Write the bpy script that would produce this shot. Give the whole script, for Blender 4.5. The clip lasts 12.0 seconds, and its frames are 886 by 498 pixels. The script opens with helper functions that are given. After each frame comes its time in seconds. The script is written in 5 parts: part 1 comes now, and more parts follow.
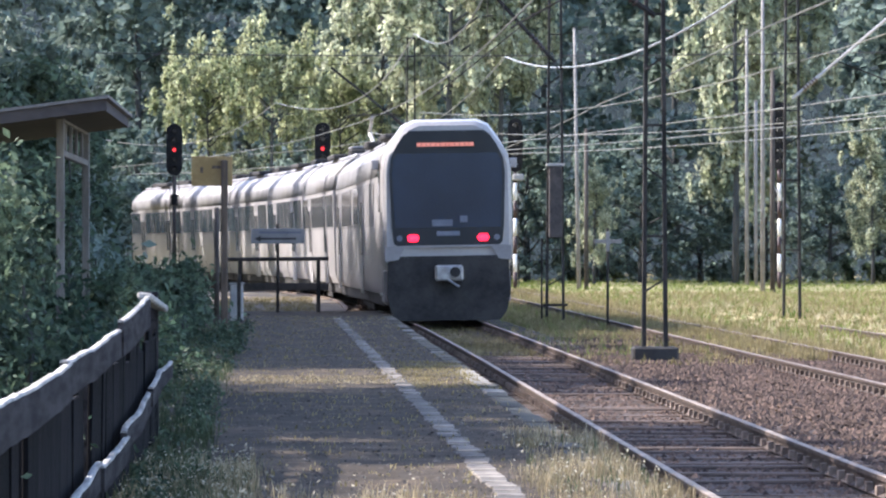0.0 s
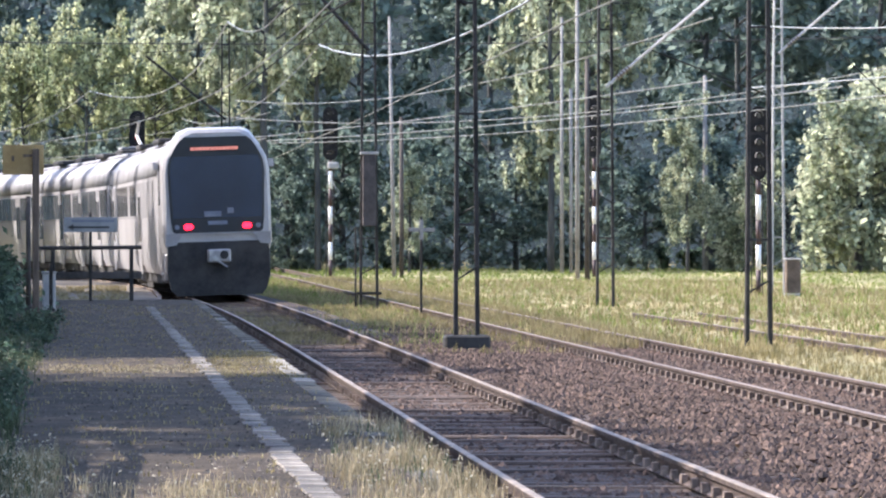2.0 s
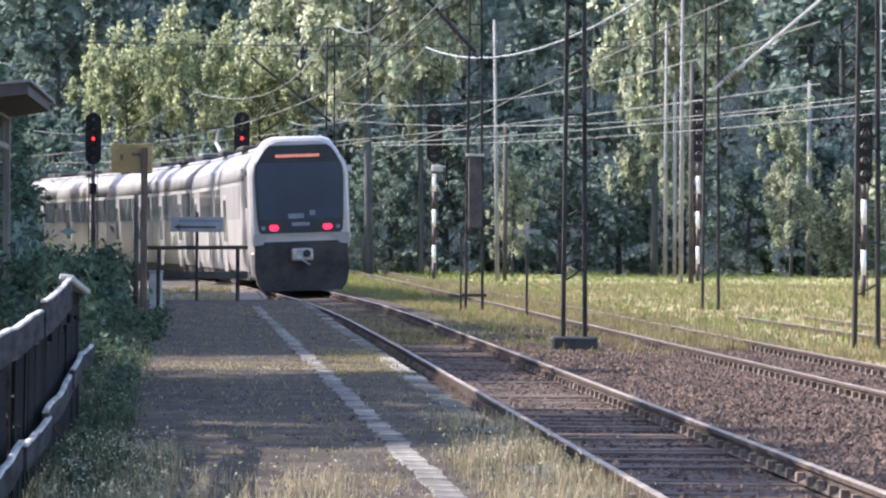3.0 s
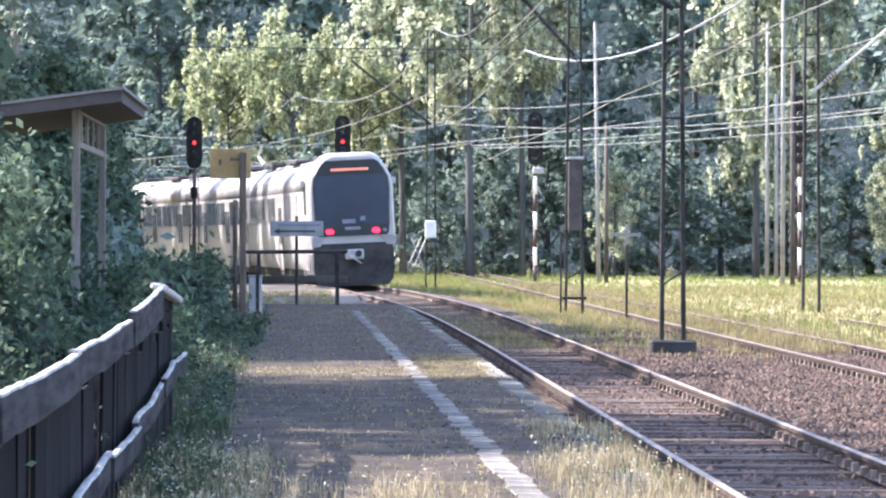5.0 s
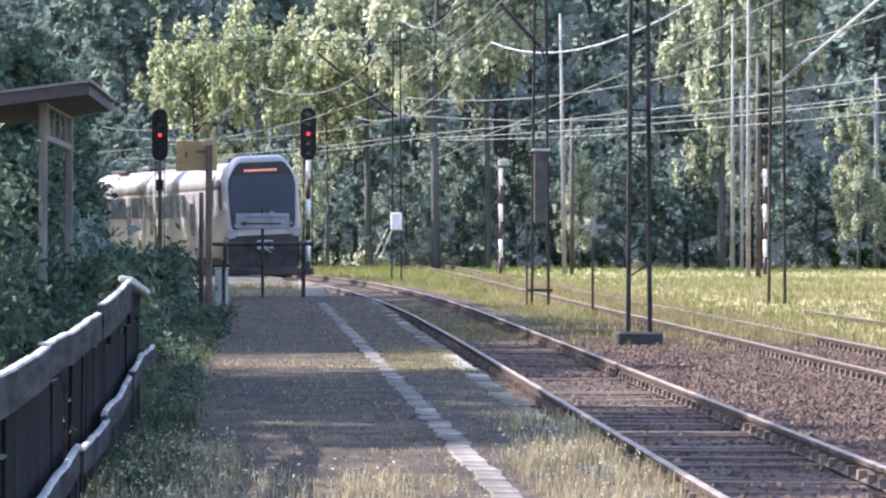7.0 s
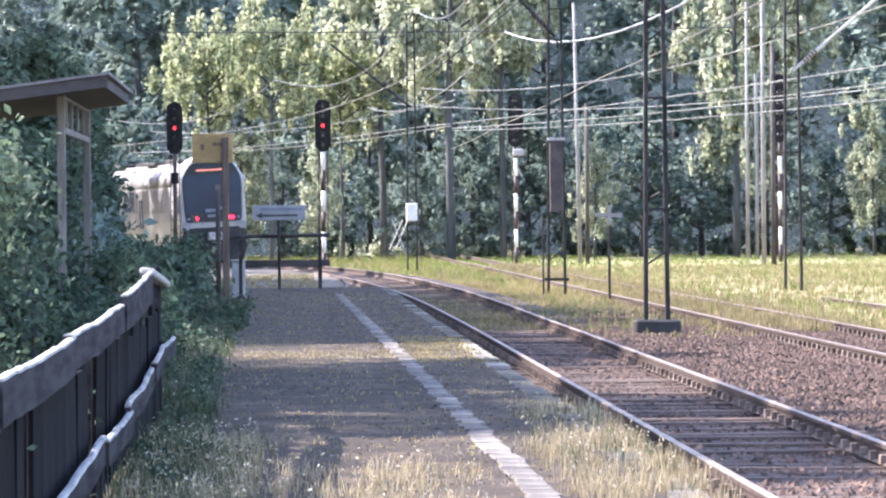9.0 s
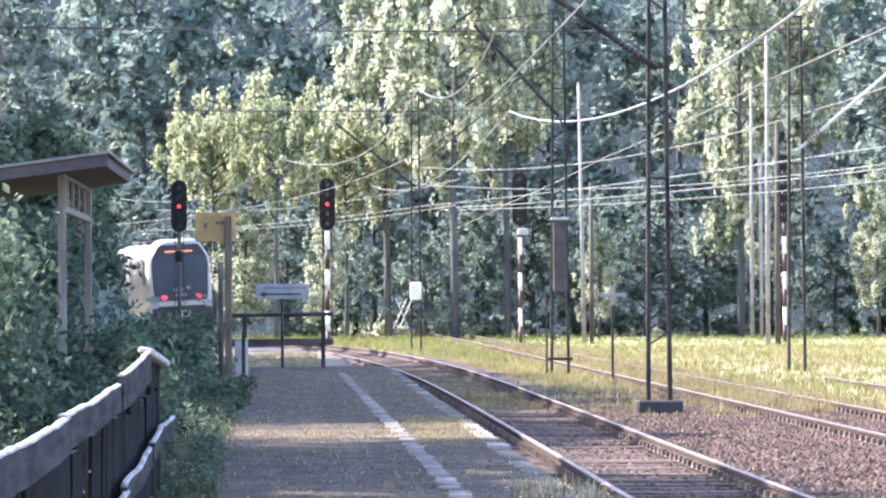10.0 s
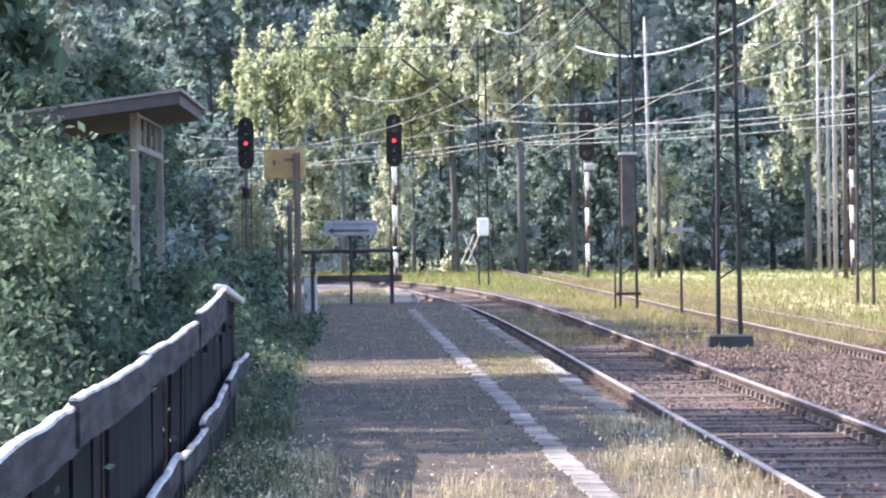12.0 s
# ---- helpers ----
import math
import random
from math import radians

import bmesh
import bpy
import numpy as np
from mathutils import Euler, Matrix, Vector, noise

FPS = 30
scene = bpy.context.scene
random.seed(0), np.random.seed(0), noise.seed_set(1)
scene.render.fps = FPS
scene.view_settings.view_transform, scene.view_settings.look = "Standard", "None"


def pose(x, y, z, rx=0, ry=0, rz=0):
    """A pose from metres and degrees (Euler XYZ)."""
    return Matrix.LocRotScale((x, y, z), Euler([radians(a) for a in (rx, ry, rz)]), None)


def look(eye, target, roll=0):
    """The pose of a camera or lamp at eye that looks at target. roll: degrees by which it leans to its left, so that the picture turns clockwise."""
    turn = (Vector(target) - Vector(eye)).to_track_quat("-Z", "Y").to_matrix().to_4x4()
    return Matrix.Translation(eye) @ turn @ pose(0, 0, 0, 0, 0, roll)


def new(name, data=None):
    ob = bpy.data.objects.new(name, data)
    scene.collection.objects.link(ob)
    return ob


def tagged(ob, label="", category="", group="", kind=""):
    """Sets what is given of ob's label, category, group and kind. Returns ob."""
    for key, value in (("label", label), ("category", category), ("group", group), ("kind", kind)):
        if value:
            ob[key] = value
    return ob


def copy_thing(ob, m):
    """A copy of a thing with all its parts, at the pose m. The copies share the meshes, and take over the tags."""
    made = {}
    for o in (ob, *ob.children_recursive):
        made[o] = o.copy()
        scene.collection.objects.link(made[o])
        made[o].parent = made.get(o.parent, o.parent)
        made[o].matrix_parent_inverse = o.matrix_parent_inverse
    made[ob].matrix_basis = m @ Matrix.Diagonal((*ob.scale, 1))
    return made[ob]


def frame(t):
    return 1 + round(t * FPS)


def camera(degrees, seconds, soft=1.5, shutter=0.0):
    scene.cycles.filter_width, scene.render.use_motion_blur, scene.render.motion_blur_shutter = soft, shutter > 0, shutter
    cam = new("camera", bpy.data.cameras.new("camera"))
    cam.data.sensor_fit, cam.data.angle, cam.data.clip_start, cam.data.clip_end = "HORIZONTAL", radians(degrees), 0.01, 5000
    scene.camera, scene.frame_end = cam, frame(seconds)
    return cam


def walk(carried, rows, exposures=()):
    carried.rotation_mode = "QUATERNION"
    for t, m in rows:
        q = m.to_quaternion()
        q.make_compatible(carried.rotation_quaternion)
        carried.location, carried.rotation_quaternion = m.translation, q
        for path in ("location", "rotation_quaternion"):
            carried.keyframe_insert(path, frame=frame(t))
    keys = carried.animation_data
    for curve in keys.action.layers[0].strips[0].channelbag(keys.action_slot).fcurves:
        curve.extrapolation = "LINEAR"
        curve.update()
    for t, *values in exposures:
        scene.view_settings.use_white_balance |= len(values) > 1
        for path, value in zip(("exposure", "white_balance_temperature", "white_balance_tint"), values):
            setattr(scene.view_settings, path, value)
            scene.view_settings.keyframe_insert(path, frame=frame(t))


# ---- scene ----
# x across the tracks, y along them, z = 0 at the rail heads; the camera is held by hand on the platform
cam = camera(10.79, 12.0, soft=2.2)
PATH = [
    (0.0, -0.000, 1.680, -1.856, -0.028, -0.000),
    (0.5, -0.046, 1.686, -2.990, -0.331, 0.090),
    (1.0, 0.014, 1.696, -3.244, 0.277, -0.327),
    (1.5, 0.012, 1.698, -3.304, -0.191, -0.251),
    (2.0, 0.087, 1.688, -4.088, -0.175, 0.049),
    (2.5, 0.086, 1.719, -4.112, 0.135, -0.026),
    (3.0, -0.029, 1.624, -2.856, -0.122, -0.319),
    (3.2, -0.103, 1.591, -2.412, -0.242, -0.227),
    (4.8, 0.030, 1.659, -1.781, -0.116, -0.018),
    (5.0, 0.052, 1.664, -1.597, -0.106, -0.106),
    (5.5, 0.045, 1.660, -1.606, -0.081, -0.061),
    (6.0, 0.039, 1.668, -1.673, -0.189, 0.083),
    (6.5, 0.020, 1.656, -2.130, -0.209, 0.155),
    (7.0, 0.034, 1.667, -2.021, -0.203, -0.052),
    (7.2, 0.045, 1.644, -1.910, -0.312, 0.066),
    (8.8, -0.005, 1.673, -1.810, -0.474, 0.499),
    (9.0, -0.008, 1.653, -1.845, -0.315, 0.527),
    (9.5, -0.005, 1.679, -2.184, 0.493, 0.546),
    (10.0, 0.037, 1.663, -1.781, 0.648, 0.338),
    (10.5, 0.014, 1.661, -1.500, 0.101, 0.287),
    (11.0, -0.008, 1.662, -1.506, -0.038, 0.287),
    (11.5, 0.043, 1.607, -1.322, -0.101, -0.374),
    (12.0, -0.024, 1.666, -0.978, -0.131, 0.667),
]
EXPOSURE = [(t, e + 1.70, 6200 if t < 4 else 6150, 19 if t < 4 else 21 if t < 8 else 24) for t, e in ((0.0, 0.1), (0.6, 0.15), (2.0, 0.12), (3.2, 0.05), (4.8, 0.76), (5.4, 0.67), (6.0, 0.43), (7.0, 0.36), (8.8, 0.63), (9.6, 1.08), (10.0, 0.94), (10.5, 0.71), (11.5, 0.9), (12.0, 0.73))]
walk(cam, [(t, pose(x, 0, z, 90 + pitch, roll, yaw)) for t, x, z, yaw, pitch, roll in PATH], EXPOSURE)

# ---- light ----
SUN_AZ, SUN_EL = radians(-72), radians(41)      # azimuth from +y, clockwise from above
world = bpy.data.worlds.new("daylight")
scene.world = world
world.use_nodes = True
wn = world.node_tree.nodes
sky = wn.new("ShaderNodeTexSky")
sky.sky_type, sky.sun_disc, sky.sun_elevation, sky.sun_rotation = "NISHITA", False, SUN_EL, SUN_AZ
sky.air_density, sky.dust_density, sky.ozone_density = 1.0, 1.5, 1.0
wn["Background"].inputs["Strength"].default_value = 0.15
world.node_tree.links.new(sky.outputs["Color"], wn["Background"].inputs["Color"])
sun_data = bpy.data.lights.new("sun", "SUN")
sun_data.energy, sun_data.angle, sun_data.color = 3.4, radians(0.6), (1.0, 0.93, 0.80)
sun = new("sun", sun_data)
sun.matrix_world = look((0, 0, 0), (-math.sin(SUN_AZ) * math.cos(SUN_EL), -math.cos(SUN_AZ) * math.cos(SUN_EL), -math.sin(SUN_EL)))


# ---- materials ----
def material(name, a, b, scale=4.0, rough=0.8, metal=0.0, bump=0.3, fine=40.0, contrast=(0.35, 0.65), vary=0.0, island=False,
             trans=0.0, spec=0.5, emit=None, strength=0.0, c=None, stretch=(1, 1, 1)):
    """Two colours mixed by a coarse and a fine noise at real size, with a fine relief; vary: brightness spread piece by piece."""
    m = bpy.data.materials.new(name)
    m.use_nodes = True
    n, k = m.node_tree.nodes, m.node_tree.links
    p = n["Principled BSDF"]
    co = n.new("ShaderNodeTexCoord")
    mp = n.new("ShaderNodeMapping")
    mp.inputs["Scale"].default_value = stretch
    k.new(co.outputs["Object"], mp.inputs["Vector"])
    def noise_node(s, d):
        t = n.new("ShaderNodeTexNoise")
        t.inputs["Scale"].default_value, t.inputs["Detail"].default_value = s, d
        k.new(mp.outputs["Vector"], t.inputs["Vector"])
        return t
    big, small = noise_node(scale, 4), noise_node(fine, 3)
    ramp = n.new("ShaderNodeValToRGB")
    ramp.color_ramp.elements[0].position, ramp.color_ramp.elements[1].position = contrast
    ramp.color_ramp.elements[0].color, ramp.color_ramp.elements[1].color = (*a, 1), (*b, 1)
    if c:
        e = ramp.color_ramp.elements.new(sum(contrast) / 2)
        e.color = (*c, 1)
    add = n.new("ShaderNodeMath")
    add.operation = "MULTIPLY_ADD"
    add.inputs[1].default_value = 0.35
    k.new(small.outputs["Fac"], add.inputs[0])
    sub = n.new("ShaderNodeMath")
    sub.operation = "SUBTRACT"
    sub.inputs[1].default_value = 0.175
    k.new(big.outputs["Fac"], sub.inputs[0])
    k.new(sub.outputs[0], add.inputs[2])
    k.new(add.outputs[0], ramp.inputs["Fac"])
    colour = ramp.outputs["Color"]
    if vary:
        if island:
            src = n.new("ShaderNodeNewGeometry").outputs["Random Per Island"]
        else:
            src = n.new("ShaderNodeObjectInfo").outputs["Random"]
        mr = n.new("ShaderNodeMapRange")
        mr.inputs["To Min"].default_value, mr.inputs["To Max"].default_value = 1 - vary, 1 + vary
        k.new(src, mr.inputs["Value"])
        hs = n.new("ShaderNodeHueSaturation")
        k.new(mr.outputs["Result"], hs.inputs["Value"])
        k.new(colour, hs.inputs["Color"])
        colour = hs.outputs["Color"]
    k.new(colour, p.inputs["Base Color"])
    p.inputs["Roughness"].default_value, p.inputs["Metallic"].default_value = rough, metal
    p.inputs["Specular IOR Level"].default_value = spec
    if bump:
        bp = n.new("ShaderNodeBump")
        bp.inputs["Strength"].default_value, bp.inputs["Distance"].default_value = bump, 0.02
        k.new(small.outputs["Fac"], bp.inputs["Height"])
        k.new(bp.outputs["Normal"], p.inputs["Normal"])
    if emit:
        p.inputs["Emission Color"].default_value, p.inputs["Emission Strength"].default_value = (*emit, 1), strength
    if trans:
        tr = n.new("ShaderNodeBsdfTranslucent")
        k.new(colour, tr.inputs["Color"])
        mix = n.new("ShaderNodeMixShader")
        mix.inputs["Fac"].default_value = trans
        k.new(p.outputs[0], mix.inputs[1])
        k.new(tr.outputs[0], mix.inputs[2])
        k.new(mix.outputs[0], n["Material Output"].inputs["Surface"])
    return m


M = dict(
    grass=material("grass", (0.13, 0.137, 0.04), (0.33, 0.28, 0.13), 0.16, 0.95, fine=9, bump=0.6, c=(0.25, 0.215, 0.11)),
    blade_dry=material("dry_grass", (0.185, 0.158, 0.072), (0.33, 0.28, 0.15), 0.5, 0.9, vary=0.35, island=True, trans=0.35, bump=0, spec=0.2),
    blade_green=material("green_grass", (0.10, 0.15, 0.034), (0.235, 0.27, 0.085), 0.12, 0.9, vary=0.35, island=True, trans=0.35, bump=0, spec=0.2),
    # darker copy of the green grass, with the platform's shade in its colour
    blade_weed=material("shade_darkened_weeds", (0.045, 0.068, 0.034), (0.13, 0.15, 0.085), 0.5, 0.9, vary=0.4, island=True, trans=0.35, bump=0, spec=0.2),
    sand=material("sandy_path", (0.075, 0.062, 0.044), (0.19, 0.16, 0.118), 0.9, 0.95, fine=7, bump=0.5),
    asphalt=material("asphalt", (0.028, 0.022, 0.0152), (0.112, 0.084, 0.054), 2.2, 0.95, fine=11, bump=1.0, c=(0.046, 0.0365, 0.0262), contrast=(0.3, 0.75), spec=0.2),
    ballast=material("ballast", (0.020, 0.0125, 0.009), (0.07, 0.045, 0.033), 2.5, 0.95, fine=22, bump=1.0, c=(0.048, 0.033, 0.025)),
    stone=material("ballast_stone", (0.036, 0.022, 0.0165), (0.13, 0.086, 0.064), 3.0, 0.95, fine=30, vary=0.45, island=True),
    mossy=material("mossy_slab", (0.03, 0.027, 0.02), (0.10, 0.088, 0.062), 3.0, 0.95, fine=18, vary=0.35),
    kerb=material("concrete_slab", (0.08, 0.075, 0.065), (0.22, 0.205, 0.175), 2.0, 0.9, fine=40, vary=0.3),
    line=material("worn_white_slab", (0.055, 0.049, 0.042), (0.175, 0.157, 0.13), 3.5, 0.9, fine=25, vary=0.6),
    concrete=material("concrete", (0.24, 0.235, 0.22), (0.44, 0.43, 0.40), 2.0, 0.9, fine=25),
    rust=material("rail_web", (0.04, 0.029, 0.025), (0.095, 0.068, 0.055), 4.0, 0.75, fine=30, metal=0.2),
    rail=material("rail_head", (0.14, 0.11, 0.085), (0.28, 0.23, 0.18), 2.0, 0.65, metal=0.15, fine=30, bump=0.05),
    oldrail=material("rusty_rail_head", (0.14, 0.105, 0.082), (0.24, 0.19, 0.155), 2.0, 0.6, metal=0.4, fine=30, bump=0.1),
    sleeper=material("sleeper_wood", (0.042, 0.029, 0.022), (0.112, 0.078, 0.058), 3.0, 0.9, fine=30, vary=0.3, stretch=(0.4, 4, 1)),
    plate=material("fastening_steel", (0.11, 0.08, 0.062), (0.26, 0.205, 0.165), 6.0, 0.7, fine=40, metal=0.2, vary=0.3, island=True),
    mast=material("mast_steel", (0.014, 0.014, 0.014), (0.052, 0.048, 0.045), 2.0, 0.75, metal=0.0, fine=20, bump=0.1, spec=0.2),
    mastpale=material("galvanised_mast", (0.28, 0.28, 0.27), (0.46, 0.45, 0.43), 2.0, 0.6, metal=0.2, fine=20, bump=0.1),
    pale=material("concrete_pole", (0.16, 0.155, 0.145), (0.30, 0.29, 0.275), 1.0, 0.9, fine=15),
    darkpole=material("tarred_pole", (0.03, 0.027, 0.024), (0.09, 0.075, 0.065), 1.0, 0.85, fine=15),
    wire=material("copper_wire", (0.25, 0.26, 0.25), (0.42, 0.42, 0.40), 1.0, 0.42, metal=0.7, bump=0),
    cable=material("dark_cable", (0.03, 0.03, 0.032), (0.06, 0.06, 0.06), 1.0, 0.6, bump=0),
    insul=material("insulator", (0.05, 0.035, 0.03), (0.10, 0.07, 0.055), 3.0, 0.3, bump=0),
    black=material("signal_black", (0.010, 0.010, 0.011), (0.022, 0.021, 0.021), 4.0, 0.7, bump=0.05, spec=0.15),
    lens=material("dark_lens", (0.02, 0.022, 0.028), (0.04, 0.04, 0.05), 3.0, 0.15, bump=0),
    red=material("red_signal_lamp", (0.35, 0.01, 0.015), (0.45, 0.015, 0.02), 3.0, 0.3, bump=0, emit=(1.0, 0.05, 0.06), strength=0.45),
    tail=material("red_tail_lamp", (0.35, 0.006, 0.012), (0.45, 0.01, 0.016), 3.0, 0.3, bump=0, emit=(1.0, 0.018, 0.05), strength=1.2),
    orange=material("orange_display", (0.4, 0.12, 0.08), (0.5, 0.2, 0.14), 9.0, 0.4, bump=0, emit=(1.0, 0.34, 0.26), strength=0.16),
    redpaint=material("red_band", (0.032, 0.02, 0.02), (0.065, 0.034, 0.032), 3.0, 0.6, bump=0.05),
    white=material("white_band", (0.60, 0.59, 0.56), (0.78, 0.77, 0.74), 3.0, 0.6, bump=0.05),
    train=material("train_white", (0.29, 0.282, 0.285), (0.39, 0.38, 0.382), 0.5, 0.32, fine=12, bump=0.02),
    bandgrey=material("train_band", (0.21, 0.205, 0.21), (0.29, 0.283, 0.29), 1.0, 0.4, fine=12, bump=0.03),
    traingrey=material("train_grey", (0.13, 0.13, 0.14), (0.20, 0.20, 0.21), 1.0, 0.45, fine=12, bump=0.03),
    # greyer than the body sides: shade on the roof is in the colour
    trainroof=material("train_roof", (0.19, 0.188, 0.195), (0.28, 0.277, 0.285), 1.0, 0.5, fine=10, bump=0.05),
    # windscreen glass; the sky's blue reflection is put into its base colour
    glass=material("sky_tinted_glass", (0.009, 0.021, 0.045), (0.016, 0.034, 0.068), 0.6, 0.25, bump=0, spec=0.3),
    sideglass=material("train_window", (0.05, 0.048, 0.05), (0.10, 0.094, 0.092), 0.6, 0.08, bump=0, spec=0.6),
    under=material("underframe", (0.012, 0.012, 0.013), (0.04, 0.038, 0.036), 2.0, 0.8, fine=15, bump=0.2),
    coupler=material("coupler_steel", (0.25, 0.25, 0.25), (0.42, 0.42, 0.41), 6.0, 0.5, metal=0.4),
    mark=material("pale_mark", (0.10, 0.12, 0.17), (0.17, 0.19, 0.24), 3.0, 0.4, bump=0),
    # weathered board edges; the sun catching them is put into the pale colour
    bleached=material("sunlit_bleached_edge", (0.22, 0.21, 0.19), (0.50, 0.48, 0.44), 5.0, 0.9, fine=30, stretch=(6, 0.6, 6)),
    # board faces darkened: the shade on this side is in the colour
    fence=material("shaded_weathered_board", (0.018, 0.0165, 0.018), (0.055, 0.051, 0.052), 2.5, 0.95, spec=0.12, fine=30, stretch=(6, 0.5, 6), vary=0.15),
    # planks near black, with the gloom behind the rails painted in
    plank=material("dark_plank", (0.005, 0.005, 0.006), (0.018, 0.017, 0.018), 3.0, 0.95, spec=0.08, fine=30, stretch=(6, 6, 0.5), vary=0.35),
    wood=material("brown_post", (0.07, 0.052, 0.04), (0.17, 0.125, 0.092), 3.0, 0.85, fine=30, stretch=(5, 5, 0.5)),
    shedpost=material("shelter_post", (0.12, 0.113, 0.106), (0.22, 0.21, 0.192), 3.0, 0.85, fine=25, stretch=(4, 4, 0.6)),
    roof=material("roof_sheet", (0.10, 0.095, 0.095), (0.21, 0.20, 0.195), 2.0, 0.75, fine=20),
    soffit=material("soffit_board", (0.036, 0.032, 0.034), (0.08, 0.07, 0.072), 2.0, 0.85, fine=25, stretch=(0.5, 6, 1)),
    yellow=material("yellow_board", (0.30, 0.195, 0.07), (0.42, 0.285, 0.12), 3.0, 0.6, fine=20, bump=0.05),
    sign=material("grey_board", (0.19, 0.195, 0.20), (0.29, 0.295, 0.30), 3.0, 0.6, bump=0.05),
    dark=material("dark_lettering", (0.02, 0.02, 0.022), (0.05, 0.05, 0.05), 3.0, 0.7, bump=0),
    cabinet=material("grey_cabinet", (0.26, 0.26, 0.25), (0.40, 0.39, 0.37), 3.0, 0.7, fine=20),
    brownbox=material("brown_cabinet", (0.07, 0.05, 0.035), (0.15, 0.11, 0.08), 3.0, 0.8, fine=20),
    mask=material("cab_mask", (0.010, 0.015, 0.022), (0.018, 0.025, 0.034), 1.0, 0.35, bump=0, spec=0.3),
    rustbox=material("rusty_box", (0.035, 0.031, 0.031), (0.085, 0.072, 0.068), 3.0, 0.8, fine=20),
    bark=material("bark", (0.04, 0.043, 0.043), (0.09, 0.094, 0.092), 2.0, 0.95, fine=15, stretch=(3, 3, 0.4)),
    palebark=material("pale_bark", (0.18, 0.165, 0.14), (0.38, 0.36, 0.32), 2.0, 0.95, fine=12, stretch=(2, 2, 1)),
    # yellow-green leaves brightened so the colour holds the sun on the crowns
    leaf_light=material("sunlit_light_leaves", (0.23, 0.275, 0.145), (0.46, 0.485, 0.30), 0.35, 0.6, vary=0.6, island=True, trans=0.52, bump=0, spec=0.4, fine=3),
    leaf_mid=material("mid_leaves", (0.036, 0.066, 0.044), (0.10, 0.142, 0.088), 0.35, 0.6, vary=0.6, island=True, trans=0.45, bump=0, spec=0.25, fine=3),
    # needles lightened and blued: veiling haze is put into their colour
    leaf_fir=material("hazed_fir_needles", (0.085, 0.128, 0.105), (0.20, 0.255, 0.21), 0.35, 0.6, vary=0.4, island=True, trans=0.35, bump=0, spec=0.4, fine=3),
    # backdrop leaves; a faint bluish emission stands in for distant haze
    leaf_far=material("far_leaves_haze_glow", (0.04, 0.062, 0.058), (0.13, 0.16, 0.148), 0.3, 0.8, vary=0.85, island=True, trans=0.3, bump=0, spec=0.1, fine=2, emit=(0.34, 0.46, 0.52), strength=0.078),
    grit=material("platform_grit", (0.03, 0.026, 0.022), (0.14, 0.12, 0.098), 3.0, 0.95, fine=30, vary=0.6, island=True),
    straw=material("bleached_straw", (0.22, 0.18, 0.105), (0.42, 0.355, 0.225), 0.9, 0.9, vary=0.4, island=True, trans=0.3, bump=0, spec=0.2),
    seed=material("seed_heads", (0.40, 0.37, 0.27), (0.58, 0.54, 0.42), 3.0, 0.9, vary=0.3, island=True, trans=0.3, bump=0, spec=0.2),
    # forest leaves, paler and bluer than real foliage to carry the haze
    leaf_dark=material("hazed_dark_leaves", (0.13, 0.19, 0.165), (0.24, 0.305, 0.265), 0.35, 0.7, vary=0.4, island=True, trans=0.45, bump=0, spec=0.15, fine=3),
    # pale leaves; sunlight on the crowns is painted into this light tone
    leaf_pale=material("sunlit_pale_leaves", (0.27, 0.315, 0.21), (0.53, 0.555, 0.40), 0.35, 0.6, vary=0.6, island=True, trans=0.52, bump=0, spec=0.4, fine=3),
    # far woods sheet; bluish emission puts the haze over it
    wood_far=material("far_wood_haze_glow", (0.012, 0.018, 0.018), (0.04, 0.05, 0.045), 0.5, 1.0, fine=2.5, bump=1.0, spec=0.0, emit=(0.33, 0.45, 0.55), strength=0.045),
)


# ---- building helpers ----
def mesh_object(name, bm, mat, smooth=False):
    me = bpy.data.meshes.new(name)
    bm.to_mesh(me)
    bm.free()
    me.materials.append(mat)
    if smooth:
        for f in me.polygons:
            f.use_smooth = True
    return new(name, me)


def part(name, bm, mat, parent, label="", smooth=False):
    ob = mesh_object(name, bm, mat, smooth)
    ob.parent = parent
    return tagged(ob, label)


def piece(name, me, parent, m):
    ob = new(name, me)
    ob.parent = parent
    ob.matrix_basis = m
    return ob


def thing(name, m, label, category, group="", kind=""):
    ob = new(name)
    ob.empty_display_size = 0.2
    ob.matrix_world = m
    return tagged(ob, label, category, group, kind)


def box(x, y, z, sx, sy, sz, bm=None, bevel=0.0, rot=None):
    """A box of size sx, sy, sz centred on x, y, z."""
    own = bmesh.new()
    bmesh.ops.create_cube(own, size=1, matrix=Matrix.Diagonal((sx, sy, sz, 1)))
    if bevel:
        bmesh.ops.bevel(own, geom=own.edges[:], offset=bevel, segments=1, affect="EDGES")
    bmesh.ops.transform(own, matrix=Matrix.Translation((x, y, z)) @ (rot or Matrix()), verts=own.verts)
    if bm is None:
        return own
    me = bpy.data.meshes.new("joined")
    own.to_mesh(me)
    own.free()
    bm.from_mesh(me)
    bpy.data.meshes.remove(me)
    return bm


